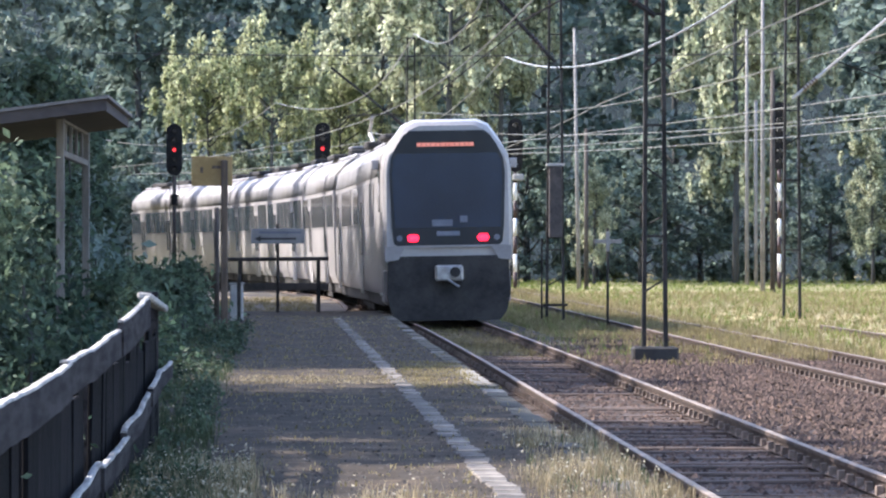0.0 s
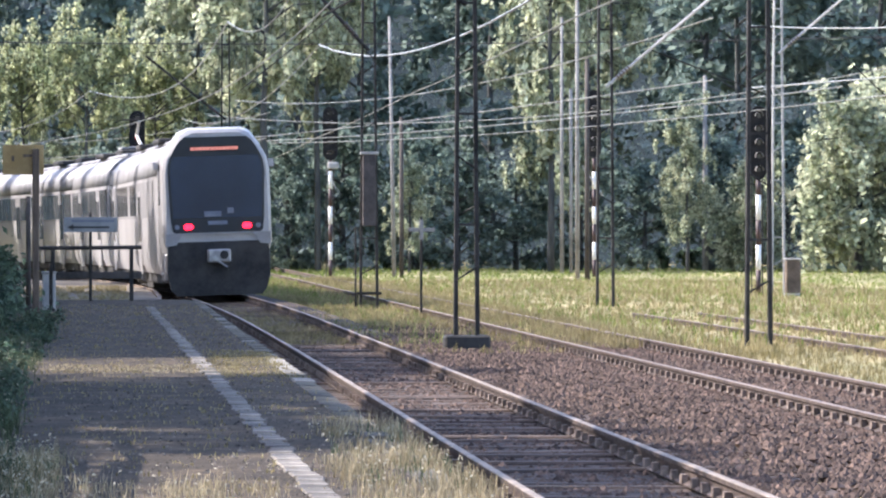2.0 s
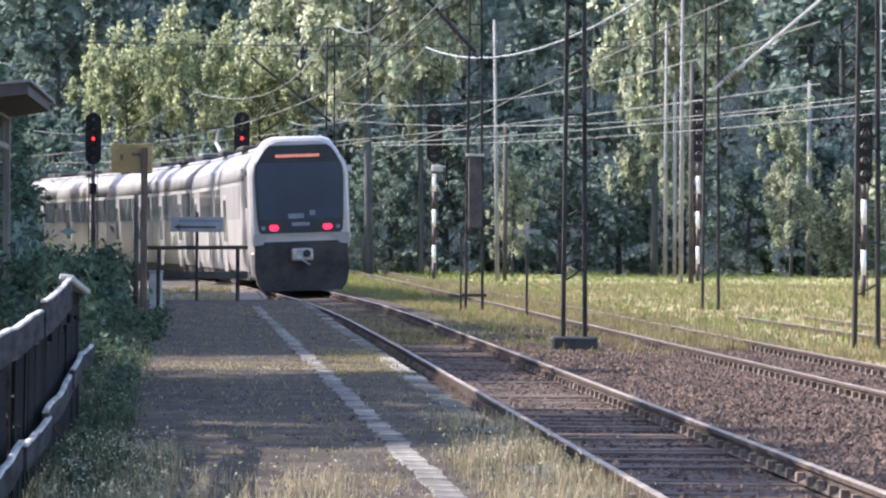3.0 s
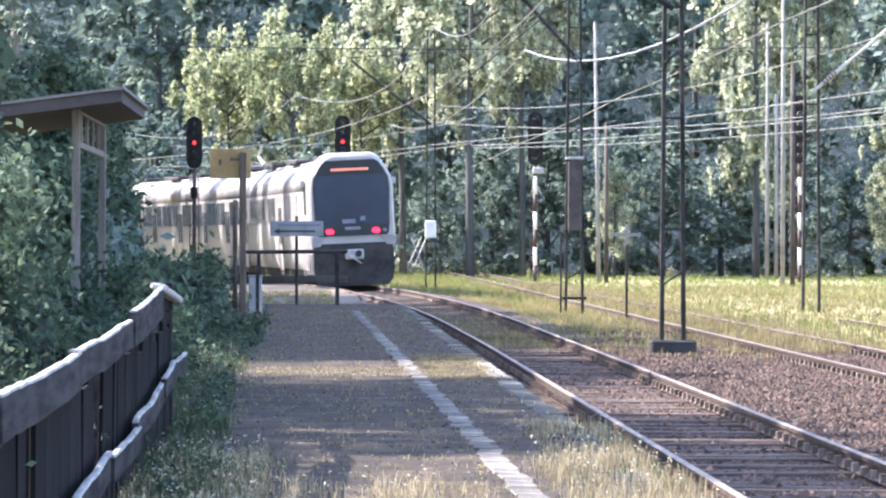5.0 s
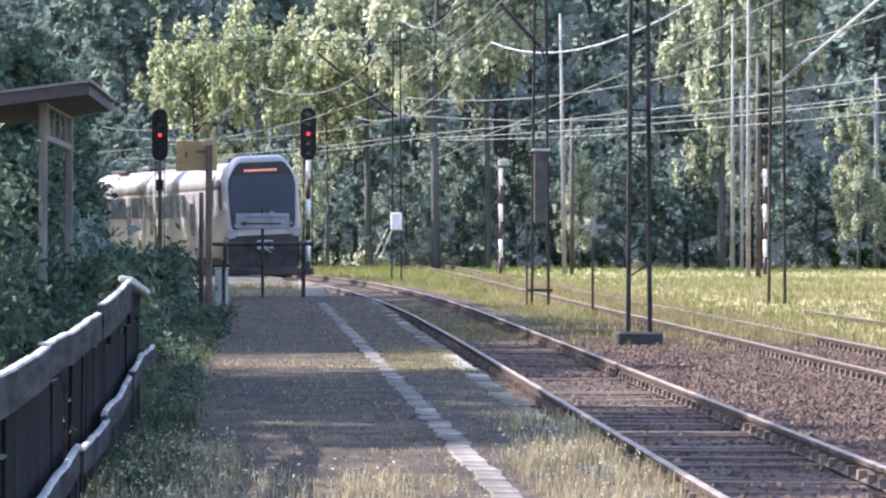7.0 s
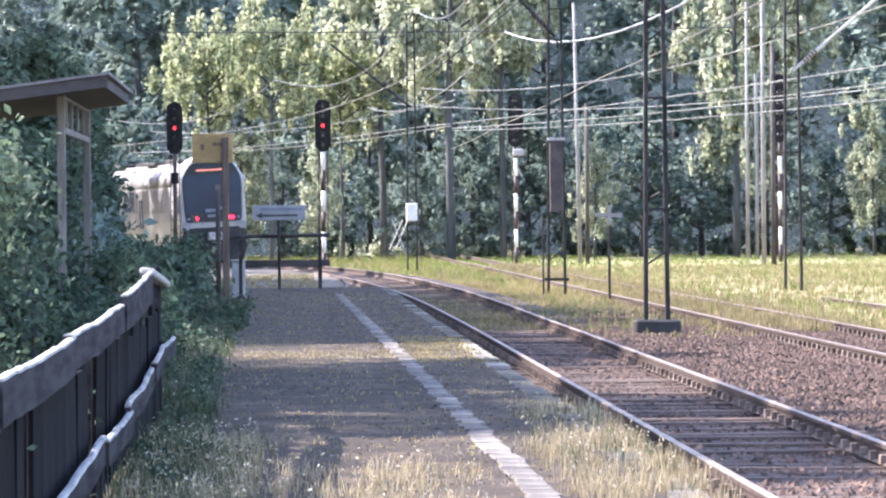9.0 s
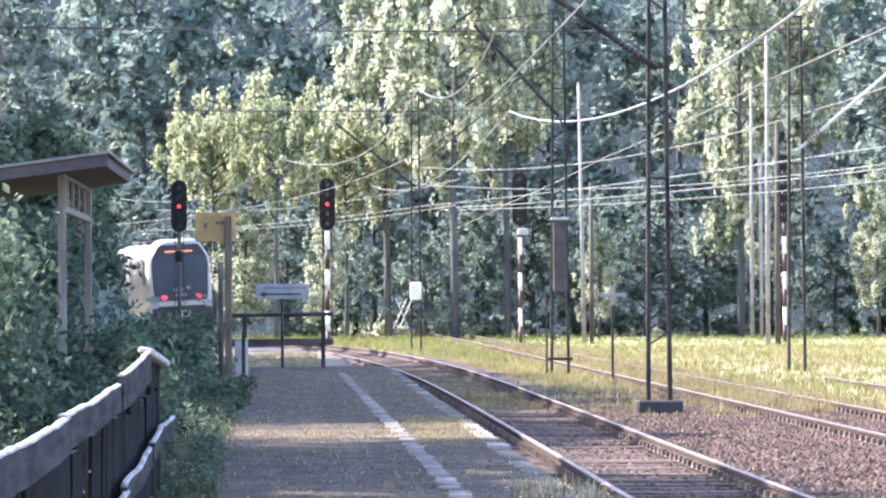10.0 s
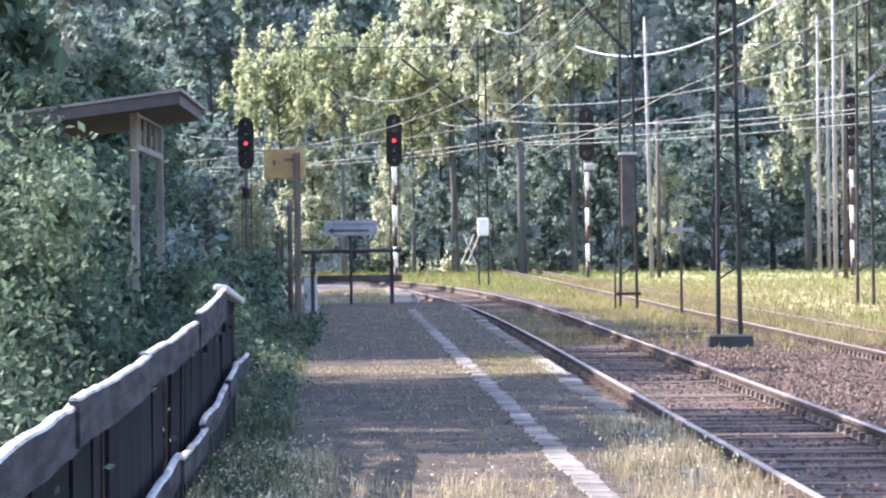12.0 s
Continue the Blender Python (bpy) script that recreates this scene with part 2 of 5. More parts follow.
def tube(points, radii, sides=8, bm=None, cap=True):
    """A round bar through the points; radii: one number or one for each point."""
    bm = bm or bmesh.new()
    pts = [Vector(p) for p in points]
    if not hasattr(radii, "__len__"):
        radii = [radii] * len(pts)
    rings = []
    for i, p in enumerate(pts):
        d = (pts[min(i + 1, len(pts) - 1)] - pts[max(i - 1, 0)]).normalized()
        u = d.orthogonal().normalized() if abs(d.z) > 0.9 else d.cross(Vector((0, 0, 1))).normalized()
        v = d.cross(u)
        rings.append([bm.verts.new(p + radii[i] * (u * math.cos(a) + v * math.sin(a))) for a in (2 * math.pi * j / sides for j in range(sides))])
    for r, s in zip(rings, rings[1:]):
        for j in range(sides):
            bm.faces.new((r[j], r[(j + 1) % sides], s[(j + 1) % sides], s[j]))
    if cap:
        bm.faces.new(rings[0][::-1])
        bm.faces.new(rings[-1])
    bmesh.ops.recalc_face_normals(bm, faces=bm.faces)
    return bm


def sweep(section, stations, bm=None, closed=True):
    """A closed section of (across, up) carried along stations of (place, across-vector)."""
    bm = bm or bmesh.new()
    rings = [[bm.verts.new((p[0] + w[0] * a, p[1] + w[1] * a, p[2] + w[2] * a + b)) for a, b in section] for p, w in stations]
    n = len(section)
    for r, s in zip(rings, rings[1:]):
        for j in range(n if closed else n - 1):
            bm.faces.new((r[j], s[j], s[(j + 1) % n], r[(j + 1) % n]))
    if closed:
        bm.faces.new(rings[0])
        bm.faces.new(rings[-1][::-1])
    bmesh.ops.recalc_face_normals(bm, faces=bm.faces)
    return bm


def plate(outline, y0, y1):
    """A plate of an (x, z) outline, from y0 to y1."""
    bm = bmesh.new()
    a = [bm.verts.new((x, y0, z)) for x, z in outline]
    b = [bm.verts.new((x, y1, z)) for x, z in outline]
    n = len(outline)
    bm.faces.new(a)
    bm.faces.new(b[::-1])
    for i in range(n):
        bm.faces.new((a[i], b[i], b[(i + 1) % n], a[(i + 1) % n]))
    bmesh.ops.recalc_face_normals(bm, faces=bm.faces)
    return bm


def quads(name, centres, normals, sizes, mat, parent=None, long=1.6):
    """Many small bent leaves: one leaf is two triangles with a fold."""
    n = len(centres)
    rng = np.random.default_rng(n)
    t = rng.normal(size=(n, 3))
    t -= (t * normals).sum(1)[:, None] * normals
    t /= np.linalg.norm(t, axis=1)[:, None] + 1e-9
    b = np.cross(normals, t)
    s = sizes[:, None]
    v = np.stack([centres - t * s * long / 2, centres + b * s / 2 + normals * s * 0.12, centres + t * s * long / 2, centres - b * s / 2 + normals * s * 0.12], 1).reshape(-1, 3)
    i = np.arange(n) * 4
    f = np.stack([np.stack([i, i + 1, i + 2], 1), np.stack([i, i + 2, i + 3], 1)], 1).reshape(-1, 3)
    me = bpy.data.meshes.new(name)
    me.from_pydata(v.tolist(), [], f.tolist())
    me.materials.append(mat)
    ob = new(name, me)
    ob.parent = parent
    return ob


# ---- the way of the tracks ----
def track_x(y):
    """Middle of the main track: straight, then a spiral to the left that ends in a steady curve."""
    if y < 60:
        return 3.60
    if y < 215:
        return 3.60 - 2.7e-6 * (y - 60) ** 3
    s = 3 * 2.7e-6 * 155 ** 2
    return 3.60 - 2.7e-6 * 155 ** 3 - s * (y - 215) - (y - 215) ** 2 / 2 / 398


WAY = [(track_x(-40), -40.0)]
while len(WAY) < 800:
    x, y = WAY[-1]
    s = (track_x(y + 0.1) - track_x(y - 0.1)) / 0.2
    y2 = y + 0.5 / math.sqrt(1 + s * s)
    WAY.append((track_x(y2), y2))


def on_way(s):
    """Place on the main track at s metres along it; s equals y on the straight."""
    i = max(0, min(len(WAY) - 2, int((s + 40) / 0.5)))
    f = (s + 40) / 0.5 - i
    return Vector((WAY[i][0] + f * (WAY[i + 1][0] - WAY[i][0]), WAY[i][1] + f * (WAY[i + 1][1] - WAY[i][1]), 0))


def cant(s):
    """Height of the outer rail over the inner one: none on the straight, growing with the curve."""
    return 0.07 * max(0.0, min(1.0, (s - 78) / 62))


def rise(s):
    """The track climbs a little into the curve."""
    return 0.09 * max(0.0, min(1.0, (s - 85) / 65))


def station(s, off=0.0, z=0.0):
    d = (on_way(s + 0.5) - on_way(s - 0.5)).normalized()
    w = Vector((d.y, -d.x, cant(s) / 1.504))
    return on_way(s) + w * off + Vector((0, 0, z + rise(s) + cant(s) / 2)), w


GROUND = -0.2


# ---- ground, ballast, platform ----
def grid_sheet(name, x0, x1, y0, y1, nx, ny, height, mat):
    bm = bmesh.new()
    vs = [[bm.verts.new((x0 + (x1 - x0) * i / nx, y0 + (y1 - y0) * j / ny, height(x0 + (x1 - x0) * i / nx, y0 + (y1 - y0) * j / ny))) for i in range(nx + 1)] for j in range(ny + 1)]
    for j in range(ny):
        for i in range(nx):
            bm.faces.new((vs[j][i], vs[j][i + 1], vs[j + 1][i + 1], vs[j + 1][i]))
    return mesh_object(name, bm, mat, True)


def ground_sheet():
    bm = bmesh.new()
    xs = [-3000, -300, -80, -40] + list(range(-30, 61, 2)) + [80, 300, 3000]
    ys = [-3000, -300, -60] + list(range(-40, 341, 4)) + [400, 800, 4500]
    rows = [[bm.verts.new((x, y, GROUND + (0.05 * noise.noise((x * 0.13, y * 0.05, 3)) if x > 10 and y > 60 else -0.06))) for x in xs] for y in ys]
    for r, s in zip(rows, rows[1:]):
        for i in range(len(xs) - 1):
            bm.faces.new((r[i], r[i + 1], s[i + 1], s[i]))
    ob = mesh_object("ground", bm, M["grass"], True)
    return tagged(ob, "meadow of dry yellow and green grass beside the tracks", "ground", kind="structure")


ground_sheet()


def ballast_bed():
    bm = bmesh.new()
    sweep([(-1.75, -0.45), (1.9, -0.45), (1.75, -0.172), (-1.6, -0.172)], [station(s) for s in range(-38, 300, 3)], bm)
    ob = mesh_object("ballast_bed", bm, M["ballast"])
    tagged(ob, "brown gravel ballast bed under the railway track", "ballast", kind="structure")
    bm = bmesh.new()
    sweep([(-2.4, -0.45), (2.0, -0.45), (1.6, -0.195), (-2.4, -0.215)], [((8.05, y, 0.0), (1, 0, 0)) for y in range(-38, 105, 3)], bm)
    ob = mesh_object("ballast_bed", bm, M["ballast"])
    tagged(ob, "brown gravel ballast between and under the tracks", "ballast", kind="structure")


ballast_bed()


def scatter(name, rng, x, y, z, r, mat, label):
    """Loose stones: uneven octahedra in one mesh."""
    verts, faces = [], []
    base = np.array([(1, 0, 0), (-1, 0, 0), (0, 1, 0), (0, -1, 0), (0, 0, 1), (0, 0, -1)], float)
    tri = np.array([(0, 2, 4), (2, 1, 4), (1, 3, 4), (3, 0, 4), (2, 0, 5), (1, 2, 5), (3, 1, 5), (0, 3, 5)])
    for i in range(len(x)):
        q = base * r[i] * (0.7 + 0.6 * rng.random((6, 1))) * (1, 1, 0.75)
        a = rng.random() * 6.28
        c, s = math.cos(a), math.sin(a)
        q = q @ np.array([(c, s, 0), (-s, c, 0), (0, 0, 1)])
        verts.append(q + (x[i], y[i], z[i]))
        faces.append(tri + 6 * i)
    me = bpy.data.meshes.new(name)
    me.from_pydata(np.concatenate(verts).tolist(), [], np.concatenate(faces).tolist())
    me.materials.append(mat)
    return tagged(new(name, me), label, "gravel", kind="stuff")


def scatter_stones():
    rng = np.random.default_rng(5)
    n = 42000
    y = 26 + 72 * rng.random(n) ** 1.25
    x = np.where(rng.random(n) < 0.85, 4.5 + 5.0 * rng.random(n), 2.95 + 1.3 * rng.random(n))
    scatter("ballast_stones", rng, x, y, np.where(x < 4.4, -0.177, -0.166), 0.022 + 0.035 * rng.random(n) ** 2, M["stone"], "loose reddish brown ballast stones between the rails")
    n = 11000
    y = 26 + 74 * rng.random(n) ** 1.3
    x = -1.0 + 2.95 * rng.random(n)
    scatter("platform_grit", rng, x, y, np.full(n, 0.2), 0.006 + 0.016 * rng.random(n) ** 2, M["grit"], "grit and small stones lying on the platform")


scatter_stones()

platform = thing("platform", pose(0, 0, 0), "low asphalt station platform with a worn pale line and concrete edge", "platform", kind="structure")
bm = sweep([(-1.7, -0.5), (1.95, -0.5), (1.95, 0.2), (-1.7, 0.2)], [((0, y, 0.0), (1, 0, 0)) for y in range(-30, 110, 2)])
part("surface", bm, M["asphalt"], platform, "dark grey patched asphalt surface")

PLATFORM_END = 108.0


def path_edge(y):
    """Right-hand side of the sandy path that leaves the platform and bends with the track."""
    return 1.30 - 0.34 * max(0.0, 1 - (y - 105) / 9) ** 2 - 1.05 * max(0.0, (y - 124) / 26) ** 2


def sandy_path():
    bm = bmesh.new()
    ys = [107.4 + 1.2 * i for i in range(46)]
    rows = [[bm.verts.new((path_edge(y) + u, y, 0.15 + 0.015 * noise.noise((y * 0.5, u, 2)) - (0.5 if u in (0.0, -3.4) and side else 0))) for side, u in ((1, -3.4), (0, -3.4), (0, -2.2), (0, -1.1), (0, 0.0), (1, 0.0))] for y in ys]
    for r, q in zip(rows, rows[1:]):
        for i in range(5):
            bm.faces.new((r[i], r[i + 1], q[i + 1], q[i]))
    path = mesh_object("footpath", bm, M["sand"])
    tagged(path, "pale sandy footpath leading on from the platform end", "path", kind="structure")
    line = [(Vector((path_edge(y) + 0.03, y, 0.17)), Vector((1, 0, 0))) for y in [104.5 + 1.2 * i for i in range(48)]]
    part("edging", sweep([(-0.05, -0.4), (0.05, -0.4), (0.05, 0.03), (-0.05, 0.03)], line), M["wood"], path, "brown timber edging")


sandy_path()


def line_x(y):
    return 1.30 - max(0.0, y - 28) * 0.0052


slab = box(0, 0, 0, 0.175, 0.47, 0.05, bevel=0.008)
slab_me = bpy.data.meshes.new("line_slab")
slab.to_mesh(slab_me)
slab.free()
slab_me.materials.append(M["line"])
edge = box(0, 0, 0, 0.22, 0.975, 0.18, bevel=0.015)
edge_me = bpy.data.meshes.new("edge_slab")
edge.to_mesh(edge_me)
edge.free()
edge_me.materials.append(M["kerb"])
mossy_me = edge_me.copy()
mossy_me.materials[0] = M["mossy"]


def track(name, sts, group, label, head, sleepers):
    """Two rails on sleepers with their fastenings."""
    t = thing(name, pose(0, 0, 0), label, "railway track", group, "structure")
    foot = [(-0.065, -0.15), (0.065, -0.15), (0.065, -0.14), (0.01, -0.115), (0.01, -0.045), (0.034, -0.035), (0.034, -0.004), (-0.034, -0.004), (-0.034, -0.035), (-0.01, -0.045), (-0.01, -0.115), (-0.065, -0.14)]
    top = [(-0.031, -0.012), (0.031, -0.012), (0.031, -0.004), (0.024, 0.0), (-0.024, 0.0), (-0.031, -0.004)]
    for side in (-0.752, 0.752):
        line = [(p + w * side, w) for p, w in sts]
        r = part("rail", sweep(foot, line), M["rust"], t, "rusty steel rail")
        part("rail_head", sweep(top, [(p + Vector((0, 0, 0.003)), w) for p, w in line]), head, r, "worn bright running surface")
    return t


SLEEPER = box(0, 0, 0, 2.5, 0.25, 0.14, bevel=0.015)
sleeper_me = bpy.data.meshes.new("sleeper")
SLEEPER.to_mesh(sleeper_me)
SLEEPER.free()
sleeper_me.materials.append(M["sleeper"])
main_track = track("railway_track", [station(s) for s in range(-38, 340, 2)], "station tracks", "main railway track with bright worn rails curving away", M["rail"], None)
second_track = track("railway_track", [(Vector((8.05, y, -0.01)), Vector((1, 0, 0))) for y in range(-38, 262, 4)], "station tracks", "second railway track with dull rails", M["oldrail"], None)
third_track = track("railway_track", [(Vector((12.75, y, -0.09)), Vector((1, 0, 0))) for y in range(30, 108, 4)], "station tracks", "overgrown siding with rusty rails in dry grass", M["oldrail"], None)


def fastenings(t, sts):
    bm = bmesh.new()
    for p, w in sts:
        for side in (-0.752, 0.752):
            for s in (-1, 1):
                q = p + w * (side + s * 0.05)
                box(q.x, q.y, q.z - (0.105 if s < 0 else 0.13), 0.05, 0.11, 0.07 if s < 0 else 0.04, bm)
    ob = part("fastenings", bm, M["plate"], t, "rail chairs and bolts")
    tagged(ob, kind="stuff")


# ---- train ----
def run(t):
    """Place of the train's rear end along the track, slowly gathering speed."""
    return 101.0 + 10.0 * t + 0.065 * t * t


def body_section(w, top, floor, inset=0.0):
    """Half-rounded carriage section as (x, z), anticlockwise from the lower right."""
    h = w / 2 - inset
    return [(h - 0.10, floor), (h, floor + 0.25), (h, 2.2), (h - 0.02, 3.2), (h - 0.10, 3.62), (h - 0.32, top - 0.28), (h - 0.62, top - 0.08), (h - 0.95, top),
            (-h + 0.95, top), (-h + 0.62, top - 0.08), (-h + 0.32, top - 0.28), (-h + 0.10, 3.62), (-h + 0.02, 3.2), (-h, 2.2), (-h, floor + 0.25), (-h + 0.10, floor)]


def nose_section(w, top, floor, inset=0.0):
    """Section of the cab end, with straight chamfers from the shoulders to a narrow roof."""
    h = w / 2 - inset
    return [(h - 0.10, floor), (h, floor + 0.25), (h, 2.2), (h - 0.01, 3.30), (h - 0.07, 3.62), (h - 0.27, top - 0.42), (h - 0.50, top - 0.10), (h - 0.74, top),
            (-h + 0.74, top), (-h + 0.50, top - 0.10), (-h + 0.27, top - 0.42), (-h + 0.07, 3.62), (-h + 0.01, 3.30), (-h, 2.2), (-h, floor + 0.25), (-h + 0.10, floor)]


def loft(sections):
    bm = bmesh.new()
    rings = [[bm.verts.new((x, y, z)) for x, z in sec] for y, sec in sections]
    n = len(rings[0])
    for r, s in zip(rings, rings[1:]):
        for j in range(n):
            bm.faces.new((r[j], r[(j + 1) % n], s[(j + 1) % n], s[j]))
    bm.faces.new(rings[0][::-1])
    bm.faces.new(rings[-1])
    bmesh.ops.recalc_face_normals(bm, faces=bm.faces)
    return bm


def wheelset(car, y):
    w = part("bogie", box(0, y, 0.52, 2.1, 2.7, 0.34, bevel=0.06), M["under"], car, "dark bogie frame")
    for dy in (-1.2, 1.2):
        for sx in (-0.75, 0.75):
            part("wheel", tube([(sx - 0.06, y + dy, 0.43), (sx + 0.06, y + dy, 0.43)], 0.43, 16), M["rust"], w, "steel wheel")


def carriage(length, nose, doors, windows):
    """A carriage: y = 0 at its rear end, the front at y = length."""
    car = thing("train_carriage", pose(0, 0, 0), "white electric train carriage with dark window band" if not nose else "white rear train carriage with black cab front and red tail lamps", "train", "train carriages")
    full = body_section(2.84, 4.15, 0.62)
    if nose:
        secs = [(0.0, nose_section(2.76, 4.26, 1.25, 0.06)), (0.08, nose_section(2.82, 4.34, 1.20, 0.02)), (0.35, nose_section(2.84, 4.40, 1.15)), (1.0, nose_section(2.84, 4.40, 1.10)), (1.9, body_section(2.84, 4.30, 0.70)), (3.4, full), (length - 0.12, full)]
    else:
        secs = [(0.12, full), (length - 0.12, full)]
    shell = part("body", loft(secs), M["train"], car, "glossy white body shell", True)
    shell.data.set_sharp_from_angle(angle=radians(32))
    part("roof", loft([(y, [(hx * 1.008, hz + 0.012) for hx, hz in sec[3:13]]) for y, sec in secs if y >= (1.5 if nose else 0)]), M["trainroof"], car, "rounded roof greyed for shade", True)
    for q in range(1, int(length / 3.1)):
        part("roof_equipment", box(-0.35 + 0.2 * (q % 3), 3.1 * q + (1.8 if nose else 0.3), 4.25 + 0.012 * (q * 7 % 5), 1.1, (2.7, 1.2, 2.1, 2.9)[q % 4], 0.12 + 0.024 * (q * 7 % 5), bevel=0.04), M["under"], car, "dark roof equipment box")
    part("gangway", loft([(length - 0.13, body_section(2.5, 3.95, 0.6)), (length + 0.13, body_section(2.5, 3.95, 0.6))]), M["under"], car, "black rubber gangway")
    part("skirt", box(0, length / 2 + (1.2 if nose else 0), 0.52, 2.56, length - (3.0 if nose else 0.4), 0.36, bevel=0.04), M["under"], car, "dark underframe skirt")
    if nose:
        part("cab_skirt", box(0, 1.15, 0.80, 2.74, 1.5, 0.80, bevel=0.08), M["traingrey"], car, "dark grey cab skirt")
    part("roof_housing", box(0, length * 0.5 + (1.2 if nose else 0), 4.13, 1.5, length * 0.985 - (3.0 if nose else 0), 0.15, bevel=0.05), M["trainroof"], car, "pale roof equipment housing")
    for sx in (-1, 1):
        x = sx * 1.421
        part("window_band", box(x, length / 2 + (1.6 if nose else 0), 2.62, 0.012, length - (5.0 if nose else 1.0), 0.98, bevel=0.004), M["bandgrey"], car, "grey window band")
        for wy in windows:
            part("window", box(x + sx * 0.006, wy, 2.64, 0.016, 1.45, 0.88, bevel=0.006), M["sideglass"], car, "dark tinted window")
        for dy in doors:
            d = part("door", box(x + sx * 0.010, dy, 1.72, 0.02, 1.40, 2.30, bevel=0.008), M["train"], car, "white sliding door")
            for k in (-0.33, 0.33):
                part("door_window", box(x + sx * 0.024, dy + k, 2.10, 0.012, 0.46, 1.25, bevel=0.005), M["sideglass"], d, "dark door glass")
    for by in ((4.2, length - 0.2) if nose else (length - 0.2,)):
        wheelset(car, by)
    for q in range(3):
        part("underfloor_box", box(0.1 * (q - 1), length * (0.35 + 0.15 * q), 0.33, 2.3, length * 0.11, 0.30, bevel=0.03), M["under"], car, "dark underfloor box")
    return car


def cab_end(car):
    mask = [(-0.80, 4.15), (0.80, 4.15), (0.93, 4.06), (1.08, 3.84), (1.21, 3.56), (1.25, 3.25), (1.21, 2.1), (1.17, 1.74), (1.08, 1.66), (-1.08, 1.66), (-1.17, 1.74), (-1.21, 2.1), (-1.25, 3.25), (-1.21, 3.56), (-1.08, 3.84), (-0.93, 4.06)]
    part("cab_mask", plate(mask, -0.05, 0.1), M["mask"], car, "black cab front mask")
    part("windscreen", plate([(-1.08, 3.66), (1.08, 3.66), (1.16, 3.52), (1.19, 3.2), (1.14, 2.06), (-1.14, 2.06), (-1.19, 3.2), (-1.16, 3.52)], -0.056, -0.04), M["glass"], car, "large dark windscreen with sky reflection painted blue")
    part("cab_frame", plate([(-1.16, 1.68), (1.16, 1.68), (1.36, 1.66), (1.36, 1.34), (1.08, 1.38), (0.94, 1.63), (-0.94, 1.63), (-1.08, 1.38), (-1.36, 1.34), (-1.36, 1.66)], -0.07, 0.12), M["bandgrey"], car, "white lower frame of the cab front")
    # apron reaches nearly to the rails, its shape filling the shade below
    part("front_apron", plate([(-1.30, 1.45), (1.30, 1.45), (1.33, 0.62), (1.24, 0.24), (1.10, 0.06), (-1.10, 0.06), (-1.24, 0.24), (-1.33, 0.62)], -0.045, 0.5), M["under"], car, "black front apron extended over the shade beneath")
    part("display", plate([(-0.66, 3.76), (0.60, 3.76), (0.60, 3.94), (-0.66, 3.94)], -0.058, -0.04), M["under"], car, "destination display")
    for i in range(12):
        w = (0.085, 0.095, 0.09, 0.098)[i % 4]
        part("display_bar", box(-0.60 + i * 0.103, -0.062, 3.85, w, 0.006, 0.08), M["orange"], car, "glowing orange display bar")
    for sx in (-1, 1):
        lamp = part("tail_lamp", box(sx * 0.755, -0.06, 1.84, 0.25, 0.05, 0.16, bevel=0.05), M["tail"], car, "lit red tail lamp")
        part("headlight", tube([(sx * 1.05, -0.08, 1.84), (sx * 1.05, -0.03, 1.84)], 0.065, 12), M["mark"], car, "unlit round headlight")
        part("cab_side_window", box(sx * 1.415, 1.15, 2.95, 0.03, 0.62, 1.05, bevel=0.01), M["sideglass"], car, "narrow dark cab side window")
        part("mirror", box(sx * 1.50, 1.0, 3.45, 0.16, 0.10, 0.22, bevel=0.02), M["train"], car, "white mirror housing")
        part("step", box(sx * 1.36, 1.5, 0.62, 0.10, 0.55, 0.06, bevel=0.01), M["coupler"], car, "grey cab step")
    part("emblem", box(-0.12, -0.06, 2.16, 0.44, 0.012, 0.14, bevel=0.004), M["mark"], car, "pale grey emblem bar")
    part("emblem", box(0.34, -0.06, 2.24, 0.16, 0.012, 0.14, bevel=0.004), M["mark"], car, "pale grey emblem patch")
    part("number_bar", box(0.0, -0.06, 1.93, 0.50, 0.012, 0.10, bevel=0.004), M["mark"], car, "pale grey bar")
    c = part("coupler", box(0.0, -0.18, 1.08, 0.60, 0.32, 0.34, bevel=0.04), M["coupler"], car, "grey automatic coupler head")
    part("coupler_cone", tube([(0.12, -0.40, 1.10), (0.12, -0.32, 1.10)], 0.11, 12), M["under"], c, "dark coupler funnel")
    part("coupler_hook", tube([(-0.05, -0.36, 0.95), (0.20, -0.38, 0.78)], 0.03, 6), M["coupler"], c, "grey coupler lever")


def pantograph(car, y):
    p = part("pantograph", box(0, y, 4.42, 1.3, 1.5, 0.08, bevel=0.02), M["trainroof"], car, "pantograph base frame")
    part("lower_arm", tube([(0, y - 0.7, 4.48), (0, y + 0.9, 4.85)], 0.06, 6), M["mastpale"], p, "pale lower arm")
    part("upper_arm", tube([(0, y + 0.9, 4.85), (0, y - 0.3, 5.28)], 0.05, 6), M["mastpale"], p, "pale upper arm")
    part("pan_head", tube([(-0.8, y - 0.3, 5.26), (-0.6, y - 0.3, 5.34), (0.6, y - 0.3, 5.34), (0.8, y - 0.3, 5.26)], 0.025, 6), M["mast"], p, "collector bow")
    for sx in (-0.5, 0.5):
        part("insulator", tube([(sx, y - 0.6, 4.2), (sx, y - 0.6, 4.42)], 0.07, 8), M["white"], p, "white insulator")


LENGTHS = [28.6] + [16.3] * 5
tail_car = carriage(28.6, True, (10.6, 25.6), (13.4, 15.0, 17.9, 19.5, 21.1, 22.7, 27.4))
cab_end(tail_car)
mid_car = carriage(16.3, False, (4.2, 12.2), (1.2, 2.7, 5.8, 7.4, 9.0, 10.6, 13.8, 15.2))
